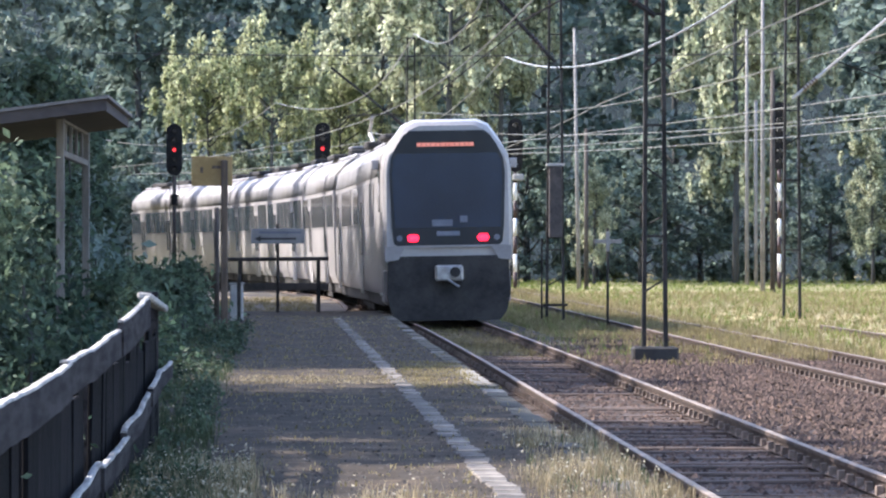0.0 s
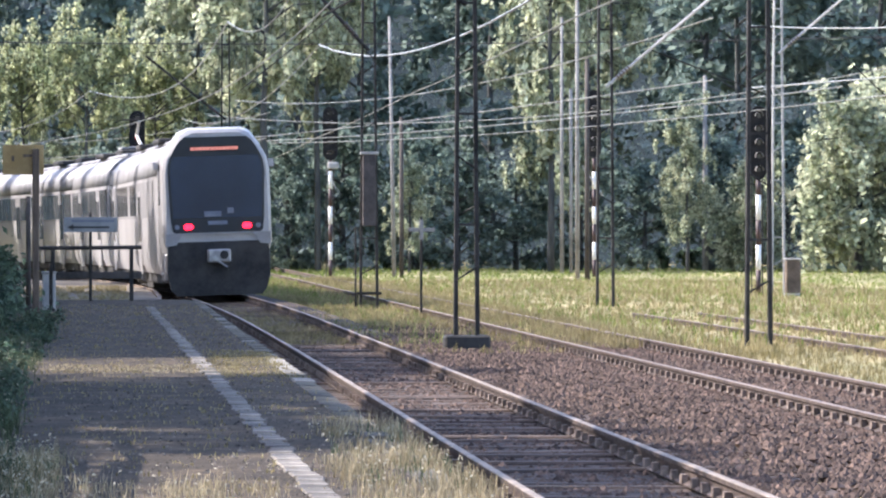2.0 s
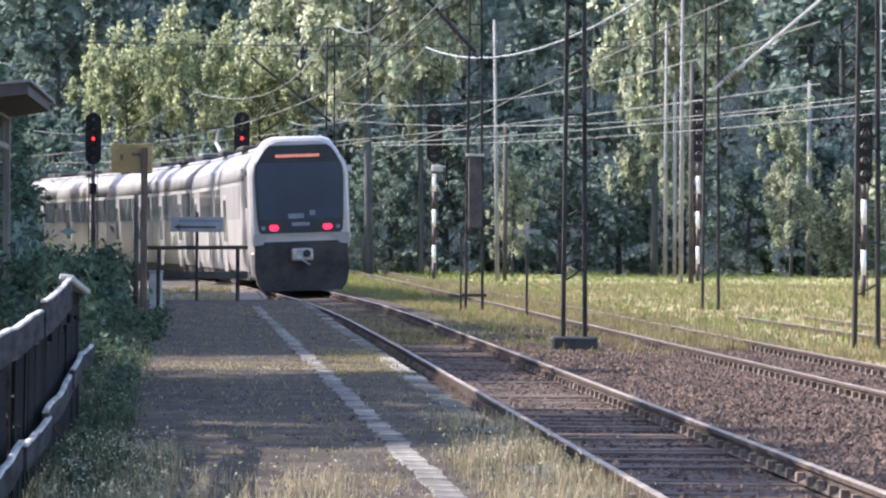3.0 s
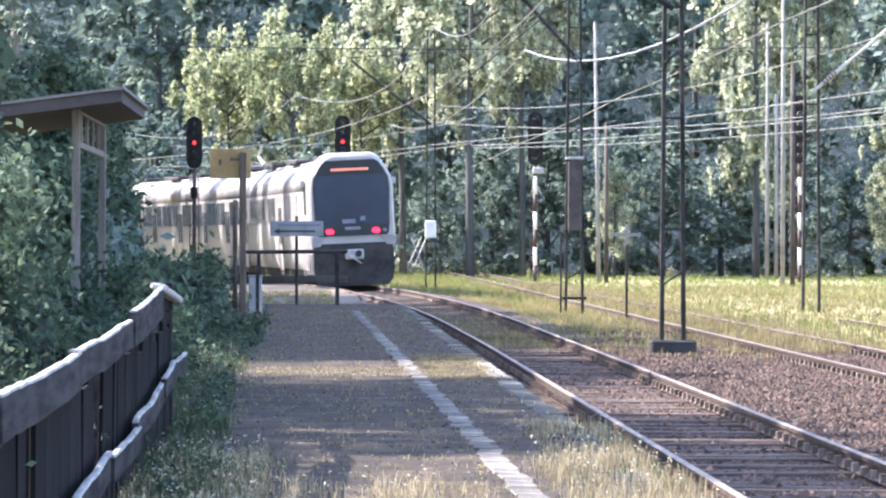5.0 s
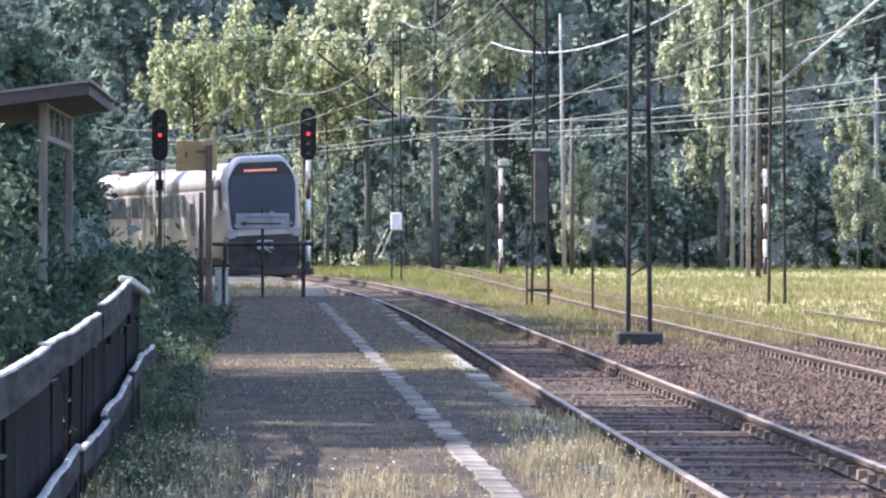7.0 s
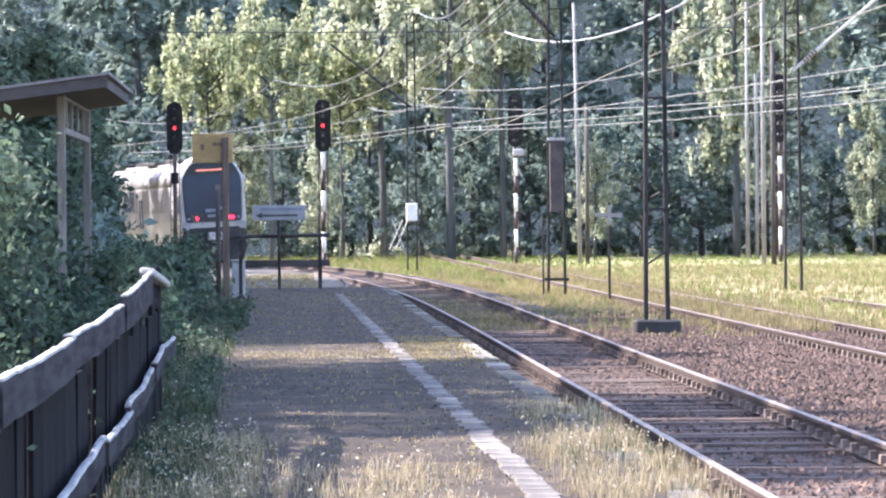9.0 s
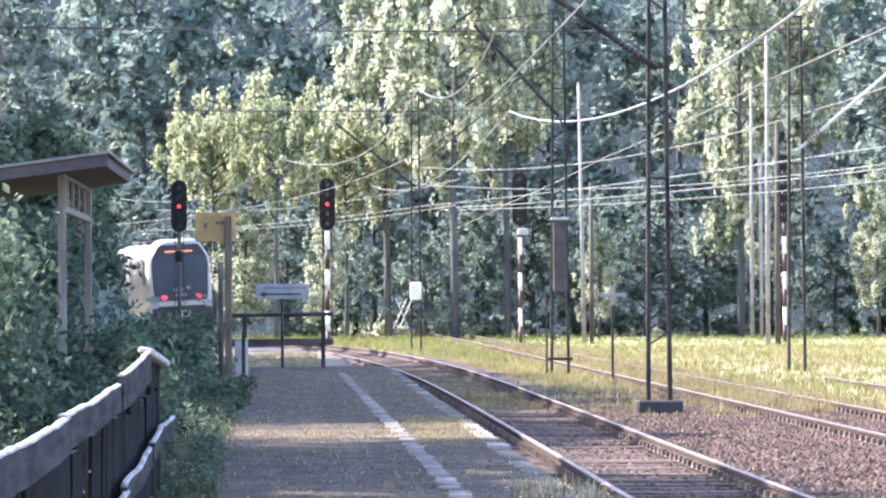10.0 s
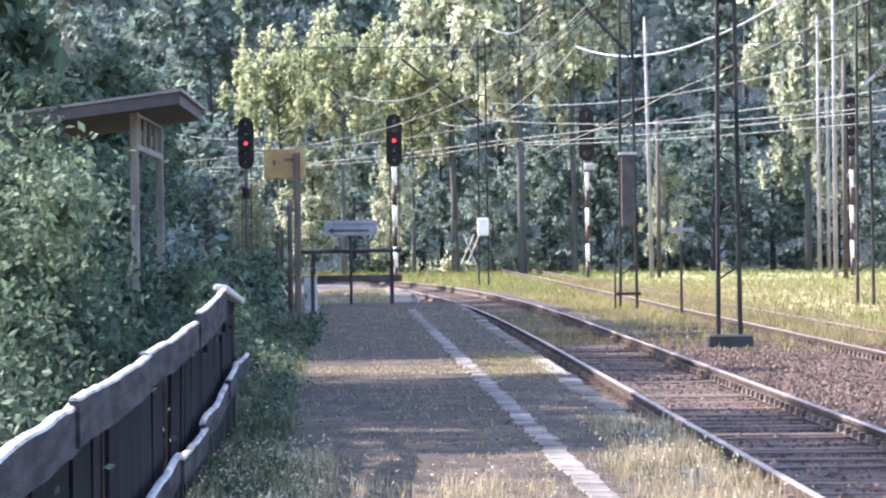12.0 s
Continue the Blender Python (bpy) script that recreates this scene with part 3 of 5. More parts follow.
pantograph(mid_car, 4.0)
plain_car = carriage(16.3, False, (4.2, 12.2), (1.2, 2.7, 5.8, 7.4, 9.0, 10.6, 13.8, 15.2))
CARS = [tail_car, mid_car, plain_car] + [copy_thing(plain_car, pose(0, 0, 0)) for _ in range(3)]


def motions():
    """The train runs away along the main track, gathering speed; each carriage follows the curve."""
    rear = 0.0
    for car, length in zip(CARS, LENGTHS):
        rows = []
        for i in range(25):
            t = i * 0.5
            a, b = on_way(run(t) + rear), on_way(run(t) + rear + length)
            d = b - a
            c = cant(run(t) + rear)
            rows.append((t, pose(a.x, a.y, rise(run(t) + rear) + c / 2, 0, -math.degrees(c / 1.504), math.degrees(math.atan2(-d.x, d.y)))))
        walk(car, rows)
        rear += length


# ---- masts, poles, signals ----
def lattice_mast(x, y, base, top, height, label, depth=0.20, footing=False, mat=None, lean=0.0):
    """Two channel legs with zigzag lacing, tapering upwards."""
    mat = mat or M["mast"]
    m = thing("catenary_mast", pose(x, y, GROUND), label, "mast", "catenary masts")
    z0 = 0.0
    if footing:
        part("footing", box(0, 0, 0.12, 0.74, 0.6, 0.27, bevel=0.03), M["under"], m, "dark concrete footing")
        z0 = 0.25
    xa = lambda s, z: s * (base + (top - base) * z / height) / 2 + lean * z / height
    for s in (-1, 1):
        bm = bmesh.new()
        a, b = xa(s, z0), xa(s, height)
        vs = [bm.verts.new(v) for v in ((a - 0.032, -depth / 2, z0), (a - 0.032, depth / 2, z0), (b - 0.028, depth * 0.4, height), (b - 0.028, -depth * 0.4, height),
                                        (a + 0.032, -depth / 2, z0), (a + 0.032, depth / 2, z0), (b + 0.028, depth * 0.4, height), (b + 0.028, -depth * 0.4, height))]
        for q in ((0, 1, 2, 3), (7, 6, 5, 4), (0, 3, 7, 4), (1, 5, 6, 2), (3, 2, 6, 7), (0, 4, 5, 1)):
            bm.faces.new([vs[i] for i in q])
        part("leg", bm, mat, m, "riveted channel leg")
    z, s = z0 + 0.9, 1
    while z < height - 0.5:
        part("lacing", tube([(xa(-s, z), -depth / 2, z), (xa(s, z + 0.22), -depth / 2, z + 0.22)], 0.016, 4), mat, m)
        part("batten", box(xa(0, z + 0.9), -depth / 2, z + 0.9, xa(1, z + 0.9) - xa(-1, z + 0.9), 0.02, 0.04), mat, m)
        z += 1.8
        s = -s
    part("cap", box(xa(0, height) + lean, 0, height, top + 0.08, depth, 0.05), mat, m, "flat cap plate")
    return m


def cantilever(m, z, reach, side, wire_z, out=2.1, rise=1.75, mat="mast"):
    """A bracket arm that carries the wire over the track; reach in metres from the mast."""
    dz = wire_z - z
    part("bracket_tube", tube([(0, -0.1, z), (side * out, -0.1, z + rise)], 0.05, 6), M[mat], m, "inclined bracket tube")
    part("bracket_tie", tube([(0, -0.1, z + rise + 0.3), (side * out, -0.1, z + rise + 0.1)], 0.018, 6), M["mast"], m, "upper tie rod")
    part("steady_arm", tube([(side * out * 0.4, -0.1, z + rise * 0.4), (side * reach * 1.0, -0.1, wire_z + 0.12)], 0.02, 6), M["mast"], m, "steady arm")
    ins = bmesh.new()
    for k in range(5):
        q = 0.30 + 0.07 * k
        tube([(side * q, -0.1, z + rise * q / out), (side * (q + 0.035), -0.1, z + rise * (q + 0.035) / out)], 0.075, 8, ins)
    part("insulator", ins, M["insul"], m, "ribbed brown insulator")


m1 = lattice_mast(5.90, 76.0, 0.36, 0.22, 9.4, "dark lattice catenary mast on a concrete footing between the tracks", footing=True)
cantilever(m1, 5.62, 2.35, -1, 5.3, 2.2, 1.55)
m2 = lattice_mast(6.62, 117.5, 0.42, 0.27, 9.1, "dark lattice catenary mast with a rusty switch box")
cantilever(m2, 6.5, 3.2, -1, 5.4, 2.1, 2.3)
part("cross_beam", box(0, -0.12, 0.42, 0.62, 0.05, 0.07, bevel=0.01), M["mast"], m2, "dark cross beam")
sb = part("switch_box", box(0.0, -0.2, 3.0, 0.34, 0.26, 1.8, bevel=0.02), M["rustbox"], m2, "tall rusty switch box")
part("box_cap", box(0.0, -0.2, 3.93, 0.46, 0.30, 0.07, bevel=0.01), M["mastpale"], sb, "pale cap plate")
part("side_pipe", tube([(-0.34, -0.1, 0), (-0.34, -0.1, 2.1)], 0.025, 6), M["mast"], m2, "thin dark pipe")
m3 = lattice_mast(12.95, 121.0, 0.42, 0.30, 9.2, "dark lattice catenary mast in the meadow")
cantilever(m3, 5.7, 4.2, 1, 5.4, 2.9, 2.45, "mastpale")
m4 = lattice_mast(11.1, 79.0, 0.40, 0.27, 9.6, "dark lattice catenary mast beside the overgrown siding")
m5 = lattice_mast(21.2, 147.0, 0.40, 0.22, 10.3, "pale galvanised lattice mast with a brown cabinet at its foot", mat=M["mastpale"])
cantilever(m5, 7.6, 4.0, 1, 5.6, 2.6, 2.2, "mastpale")
m6 = lattice_mast(4.50, 176.0, 0.36, 0.26, 9.7, "far dark lattice catenary mast beside the curve")
cantilever(m6, 6.2, 4.4, -1, 5.4, 3.0, 2.4)
for xa, xb in ((-0.85, -0.35), (-0.30, -0.75), (-0.62, -0.15)):
    part("stay", tube([(xa, -0.1, 0.9), (xb, -0.1, 2.0)], 0.022, 5), M["mastpale"], m6, "pale steel stay")
mb = part("meter_box", box(-0.02, -0.25, 2.28, 0.42, 0.22, 0.66, bevel=0.03), M["white"], m6, "white box on the mast")


def pole(x, y, height, r0, r1, mat, label, group="poles", lean=0.0):
    p = thing("pole", pose(x, y, GROUND), label, "pole", group)
    part("shaft", tube([(0, 0, -0.2), (lean * 0.5, 0, height * 0.5), (lean, 0, height)], [r0, (r0 + r1) / 2, r1], 10), mat, p, "", True)
    part("cap", tube([(lean, 0, height - 0.02), (lean, 0, height + 0.06)], [r1 * 1.15, r1 * 0.6], 10), mat, p)
    return p


pole(12.72, 207.0, 11.5, 0.10, 0.065, M["pale"], "tall pale concrete pole at the forest edge", lean=-0.2)
pole(12.95, 205.5, 7.0, 0.10, 0.09, M["darkpole"], "dark wooden pole beside the concrete pole")
pole(22.3, 229.0, 12.5, 0.11, 0.07, M["pale"], "tall pale concrete pole at the forest edge")
pole(22.75, 229.0, 9.0, 0.10, 0.08, M["pale"], "thin pale concrete pole at the forest edge")
pole(19.35, 192.0, 12.8, 0.10, 0.07, M["pale"], "tall pale concrete pole in the meadow")
pole(19.60, 190.5, 9.0, 0.11, 0.09, M["darkpole"], "dark wooden pole standing in the meadow")
pole(30.65, 239.0, 10.0, 0.17, 0.11, M["pale"], "grey concrete pole at the forest edge")


def signal(x, y, head_z, head_h, head_w, lit, label, banded, lamps=5):
    """A colour light signal: mast, ladder, long head with hooded lamps."""
    s = thing("railway_signal", pose(x, y, GROUND), label, "signal", "colour light signals")
    h = head_z - GROUND
    if banded:
        z, k = 0.0, 0
        while z < h:
            e = min(z + 0.78, h)
            part("mast_band", tube([(0, 0, z), (0, 0, e)], 0.085, 10), M["white"] if k % 2 else M["redpaint"], s, "painted mast band", True)
            z, k = e, k + 1
    else:
        part("signal_mast", tube([(0, 0, 0), (0, 0, h)], 0.075, 10), M["darkpole"], s, "dark signal mast", True)
        part("mast_collar", tube([(0, 0, h - 1.1), (0, 0, h - 0.7)], 0.14, 10), M["black"], s, "dark collar")
    zc = h + head_h / 2
    outline = []
    r = head_w / 2
    for k in range(9):
        a = math.pi * k / 8
        outline.append((r * math.cos(a), zc + head_h / 2 - r + r * math.sin(a)))
    for k in range(9):
        a = math.pi + math.pi * k / 8
        outline.append((r * math.cos(a), zc - head_h / 2 + r + r * math.sin(a)))
    head = part("signal_head", plate(outline, -0.06, 0.02), M["black"], s, "black rounded signal backboard")
    part("lamp_case", box(0, 0.12, zc, head_w * 0.62, 0.24, head_h * 0.9, bevel=0.03), M["black"], head, "black lamp case")
    for k in range(lamps):
        z = zc + head_h * (0.5 - (k + 0.5) / lamps) * 0.92
        on = k == lit
        part("lens", tube([(0, -0.075, z), (0, -0.055, z)], 0.075 if on else 0.08, 12), M["red"] if on else M["lens"], head, "lit red lens" if on else "dark lens")
        hood = bmesh.new()
        vs = []
        for j in range(9):
            a = math.pi * (-0.1 + 1.2 * j / 8)
            vs.append([hood.verts.new((0.125 * math.cos(a), yy, z + 0.125 * math.sin(a))) for yy in (-0.30, -0.06)])
        for u, v in zip(vs, vs[1:]):
            hood.faces.new((u[0], u[1], v[1], v[0]))
        bmesh.ops.solidify(hood, geom=hood.faces[:], thickness=0.012)
        part("hood", hood, M["mastpale"] if banded else M["black"], head, "lamp hood")
    for sx in (-0.17, 0.17):
        part("ladder_rail", tube([(sx, 0.32, 0.0), (sx, 0.32, h + head_h * 0.6)], 0.018, 5), M["mast"], s, "ladder rail")
    for k in range(int(h / 0.35)):
        part("rung", tube([(-0.17, 0.32, 0.35 * k + 0.3), (0.17, 0.32, 0.35 * k + 0.3)], 0.012, 4), M["mast"], s)
    return s


signal(-4.42, 178.0, 4.36, 1.98, 0.60, 2, "black colour light signal showing red on a dark mast", False)
signal(1.20, 178.0, 4.40, 2.0, 0.60, 2, "black colour light signal showing red beside the curving track", True)
sc = signal(9.80, 205.0, 4.95, 2.35, 0.66, -1, "unlit black signal on a red and white banded mast", True)
part("bracket", box(0.12, -0.12, 4.92, 0.5, 0.3, 0.3, bevel=0.05), M["mastpale"], sc, "pale signal bracket")
part("brace", tube([(-0.2, 0, 4.75), (0.25, 0, 3.9)], 0.04, 6), M["mastpale"], sc, "pale brace")
sd = signal(21.6, 207.0, 5.1, 3.0, 0.62, -1, "black signal on a red and white banded mast by the forest", True, 6)
part("brace", tube([(-0.5, 0, 4.9), (0.4, 0, 3.6)], 0.04, 6), M["mastpale"], sd, "pale brace")
signal(20.3, 145.0, 3.4, 2.3, 0.5, -1, "dark signal beside the pale lattice mast", True)

cross = thing("marker_post", pose(7.2, 106.5, GROUND), "thin dark post with a pale cross-shaped marker", "marker", "")
part("post", tube([(0, 0, 0), (0, 0, 2.3)], 0.03, 6), M["mast"], cross)
part("cross_board", box(0, -0.04, 2.0, 0.62, 0.02, 0.09, bevel=0.004), M["pale"], cross, "pale horizontal board")
part("upright_board", box(0, -0.055, 2.0, 0.09, 0.02, 0.46, bevel=0.004), M["pale"], cross, "pale upright board")
cab = thing("relay_cabinet", pose(21.0, 142.5, GROUND), "brown metal relay cabinet standing in the grass", "cabinet")
part("body", box(0, 0, 0.55, 0.45, 0.4, 1.1, bevel=0.03), M["brownbox"], cab, "brown cabinet body")
part("roof", box(0, 0, 1.13, 0.52, 0.46, 0.06, bevel=0.02), M["cabinet"], cab, "grey lid")
part("plinth", box(0, 0, 0.04, 0.5, 0.45, 0.1), M["concrete"], cab, "concrete plinth")


# ---- overhead wires ----
def wire(name, pts, r, label, mat="wire"):
    ob = mesh_object(name, tube(pts, r, 5), M[mat])
    return tagged(ob, label, "wire", "overhead wires")


def sagging(a, b, sag, n=12):
    a, b = Vector(a), Vector(b)
    return [a.lerp(b, i / n) - Vector((0, 0, sag * 4 * (i / n) * (1 - i / n))) for i in range(n + 1)]


supports = [35.0, 76.0, 117.5, 176.0, 232.0]
for a, b in zip(supports, supports[1:]):
    n = 14
    cw = [station(a + (b - a) * i / n, 0.0, 5.35)[0] for i in range(n + 1)]
    mw = [station(a + (b - a) * i / n, 0.0, 6.95 - 0.9 * 4 * (i / n) * (1 - i / n))[0] for i in range(n + 1)]
    wire("contact_wire", cw, 0.016, "taut pale contact wire over the main track")
    wire("messenger_wire", mw, 0.016, "sagging pale messenger wire over the main track")
    for i in range(1, n, 2):
        wire("dropper", [cw[i], mw[i]], 0.006, "thin dropper between the wires", "cable")
for a, b in ((35.0, 79.0), (79.0, 121.0), (121.0, 180.0), (180, 240)):
    wire("contact_wire", sagging((8.05, a, 5.4), (8.05, b, 5.4), 0.05), 0.015, "taut pale contact wire over the second track")
for x0, y0, x1, y1, z, sag in ((14.6, 112, 5.0, 182, 5.4, 0.1), (14.6, 112, 5.0, 182, 6.9, 0.8), (19.0, 120, 6.5, 190, 5.5, 0.2), (22.0, 130, 7.0, 200, 5.6, 0.3), (24.5, 146, 4.5, 205, 6.9, 0.9),
                              (5.0, 182, -8.0, 240, 5.4, 0.2), (6.5, 190, -6.0, 250, 5.6, 0.3), (7.0, 200, -8.0, 260, 6.9, 0.6), (16.8, 121, 24.5, 60, 5.5, 0.2), (16.8, 121, 24.5, 60, 7.1, 0.9), (25.0, 147, 27.0, 90, 5.6, 0.3), (25.0, 147, 27.0, 90, 7.0, 0.9)):
    wire("span_wire", sagging((x0, y0, z), (x1, y1, z), sag), 0.017, "pale overhead wire crossing towards the curve")
wire("messenger_wire", sagging((6.4, 140, 7.35), (8.25, 70, 6.55), 1.05), 0.024, "bright sagging messenger wire over the second track")
wire("messenger_wire", sagging((6.4, 140, 7.35), (3.5, 215, 7.0), 1.0), 0.018, "sagging pale messenger wire over the second track")
for y, z, x0, x1 in ((76, 8.6, -14, 30), (117.5, 8.8, -14, 36), (176, 9.2, -20, 40)):
    wire("cross_cable", sagging((x0, y, z), (x1, y, z + 0.3), 0.5), 0.02, "dark cable slung across the tracks", "cable")


# ---- platform furniture ----
def barrier():
    b = thing("platform_barrier", pose(0, PLATFORM_END - 2.0, 0.2), "dark tubular barrier across the platform end", "barrier")
    for x in (-1.15, 0.62):
        part("post", box(x, 0, 0.58, 0.09, 0.09, 1.2, bevel=0.01), M["mast"], b, "dark square post")
    part("top_rail", tube([(-1.5, 0, 1.19), (0.85, 0, 1.21)], 0.045, 8), M["mast"], b, "dark top rail")
    part("lower_board", box(-0.28, 0.0, 0.58, 2.26, 0.05, 0.16, bevel=0.01), M["darkpole"], b, "dark lower board")


barrier()
ds = thing("direction_sign", pose(-0.30, PLATFORM_END - 2.4, 0.2), "grey direction board with an arrow on a thin post", "sign")
part("post", tube([(0, 0, 0), (0, 0, 2.0)], 0.035, 8), M["mast"], ds, "thin dark post")
bd = part("board", box(0, -0.05, 1.72, 1.20, 0.03, 0.34, bevel=0.008), M["sign"], ds, "grey sign board")
part("arrow_shaft", box(0.02, -0.069, 1.66, 0.80, 0.006, 0.045), M["dark"], bd, "dark arrow shaft")
part("arrow_head", plate([(-0.52, 1.66), (-0.38, 1.73), (-0.38, 1.59)], -0.073, -0.067), M["dark"], bd, "dark arrow head")
part("text_bar", box(0.05, -0.069, 1.80, 0.95, 0.006, 0.05), M["mark"], bd, "pale line of lettering")
ys = thing("platform_sign", pose(-1.17, 82.5, 0.2), "yellow board on a brown wooden post at the platform side", "sign")
part("post", box(0, 0.06, 1.5, 0.12, 0.12, 3.0, bevel=0.012), M["wood"], ys, "brown wooden post")
yb = part("board", box(-0.22, 0.14, 2.81, 0.72, 0.03, 0.52, bevel=0.01), M["yellow"], ys, "faded yellow board")
part("mark_bar", box(-0.40, 0.12, 2.83, 0.05, 0.006, 0.10), M["wood"], yb, "small brown mark")
part("mark_bar", box(-0.12, 0.12, 2.88, 0.20, 0.006, 0.05), M["wood"], yb, "small brown mark")
gp = thing("lamp_post_stub", pose(-1.36, 86.0, 0.2), "thin dark post behind the yellow board", "post")
part("shaft", tube([(0, 0, 0), (0, 0, 2.2)], [0.05, 0.042], 10), M["darkpole"], gp, "", True)
part("foot", box(0, 0, 0.1, 0.14, 0.14, 0.2, bevel=0.02), M["darkpole"], gp, "dark foot")
bp = thing("bollard", pose(-1.02, 92.0, 0.2), "short black post at the platform side", "post")
part("shaft", box(0, 0, 0.45, 0.07, 0.07, 0.95, bevel=0.01), M["mast"], bp)
part("foot", box(0, 0, 0.03, 0.14, 0.14, 0.06), M["mast"], bp)
gb = thing("cable_cabinet", pose(-1.08, 93.6, 0.2), "small grey cable cabinet at the platform side", "cabinet")
part("body", box(0, 0, 0.36, 0.26, 0.3, 0.72, bevel=0.02), M["cabinet"], gb, "grey cabinet body")
part("lid", box(0, 0, 0.74, 0.30, 0.34, 0.05, bevel=0.01), M["concrete"], gb, "pale lid")


def fence():
    f = thing("wooden_fence", pose(-1.0, 0, 0.2), "weathered grey wooden fence with warped rails and dark planks", "fence")
    def board(y0, z0, y1, z1, h, k, x=0.0):
        """One warped board; z0 and z1: its top edge at both ends; a paler strip puts sunlight on that weathered edge.
        """
        n = max(6, int((y1 - y0) * 3))
        line = []
        for i in range(n + 1):
            u = i / n
            y = y0 + (y1 - y0) * u
            z = z0 + (z1 - z0) * u + 0.014 * noise.noise((y * 0.9, k, 0)) + 0.008 * noise.noise((y * 2.6, k + 5, 0)) - 0.012 * math.sin(math.pi * u)
            line.append((Vector((x + 0.014 * noise.noise((y * 0.5, k, 3)), y, z)), Vector((1, 0, 0))))
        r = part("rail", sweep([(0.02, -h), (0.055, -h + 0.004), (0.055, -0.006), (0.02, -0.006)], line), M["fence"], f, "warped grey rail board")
        part("top_edge", sweep([(0.019, -0.006), (0.056, -0.006), (0.052, 0.004), (0.036, 0.007), (0.022, 0.004)], line), M["bleached"], r, "weathered top edge with sunlight painted in")
    for k, (y0, z0, y1, z1, h) in enumerate(((6.0, 0.91, 15.15, 0.945, 0.155), (14.95, 0.97, 20.1, 0.98, 0.16), (19.9, 0.99, 26.4, 1.015, 0.155), (26.2, 1.065, 31.2, 1.15, 0.20))):
        board(y0, z0, y1, z1, h, k, 0.012 * (k % 2))
    for k, (y0, z0, y1, z1, h) in enumerate(((6.0, 0.26, 22.95, 0.43, 0.13), (22.7, 0.42, 26.5, 0.41, 0.13), (26.3, 0.45, 31.0, 0.53, 0.13), (30.8, 0.55, 33.2, 0.61, 0.13), (33.0, 0.60, 36.5, 0.59, 0.12))):
        board(y0, z0, y1, z1, h, k + 20, 0.03 + 0.01 * (k % 2))
    rng = random.Random(4)
    me = []
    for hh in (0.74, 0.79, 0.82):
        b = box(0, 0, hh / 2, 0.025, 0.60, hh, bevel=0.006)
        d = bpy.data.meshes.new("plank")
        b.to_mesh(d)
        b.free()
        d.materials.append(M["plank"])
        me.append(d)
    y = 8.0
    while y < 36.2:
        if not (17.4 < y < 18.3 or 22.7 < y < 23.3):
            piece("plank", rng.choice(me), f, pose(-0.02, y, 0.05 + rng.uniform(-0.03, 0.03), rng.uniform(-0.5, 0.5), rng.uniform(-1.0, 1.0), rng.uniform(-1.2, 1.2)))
        y += rng.choice((0.60, 0.605, 0.61, 0.66))
    for y in (8.5, 13.5, 19.0, 24.5, 30.0, 35.6):
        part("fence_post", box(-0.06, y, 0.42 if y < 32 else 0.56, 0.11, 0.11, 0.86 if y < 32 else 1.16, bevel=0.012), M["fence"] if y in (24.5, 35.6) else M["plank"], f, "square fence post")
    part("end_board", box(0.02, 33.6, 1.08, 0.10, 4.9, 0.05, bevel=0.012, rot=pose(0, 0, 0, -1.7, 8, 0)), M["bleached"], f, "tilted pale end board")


fence()


def shelter():
    """A small open waiting shelter: posts with a slatted frame, a sloping roof with fascia."""
    s = thing("waiting_shelter", pose(-2.06, 41.0, 0.2), "wooden waiting shelter with a sloping grey roof behind the bushes", "shelter")
    for x, y, h in ((0.0, 1.0, 2.66), (0.0, 6.2, 2.66), (-1.9, 1.0, 2.42), (-1.9, 6.2, 2.42)):
        part("post", box(x, y, h / 2, 0.075, 0.075, h, bevel=0.008), M["shedpost"], s, "grey wooden post")
    part("rail", box(0, 3.6, 2.32, 0.05, 5.1, 0.06, bevel=0.006), M["shedpost"], s, "pale horizontal rail")
    part("rail", box(0, 3.6, 2.63, 0.05, 5.1, 0.06, bevel=0.006), M["shedpost"], s, "top rail")
    for k in range(4):
        part("slat", box(0, 1.9 + 1.1 * k, 2.475, 0.03, 0.10, 0.25, bevel=0.004), M["shedpost"], s, "short slat")
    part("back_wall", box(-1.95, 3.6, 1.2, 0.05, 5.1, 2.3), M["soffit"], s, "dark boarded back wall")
    prof = lambda x0, x1, up, dn: [(x0, 2.80 + 0.13 * (x0 - 0.45) - dn), (x0, 2.80 + 0.13 * (x0 - 0.45) + up), (x1, 2.80 + 0.13 * (x1 - 0.45) + up), (x1, 2.80 + 0.13 * (x1 - 0.45) - dn)]
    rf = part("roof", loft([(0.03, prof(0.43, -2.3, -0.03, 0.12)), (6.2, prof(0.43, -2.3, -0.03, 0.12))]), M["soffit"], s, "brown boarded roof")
    part("roof_sheet", loft([(-0.04, prof(0.47, -2.35, 0.0, 0.026)), (6.25, prof(0.47, -2.35, 0.0, 0.026))]), M["roof"], rf, "grey roofing sheet")
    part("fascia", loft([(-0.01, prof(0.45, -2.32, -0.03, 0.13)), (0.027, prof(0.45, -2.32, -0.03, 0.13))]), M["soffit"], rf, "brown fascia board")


shelter()


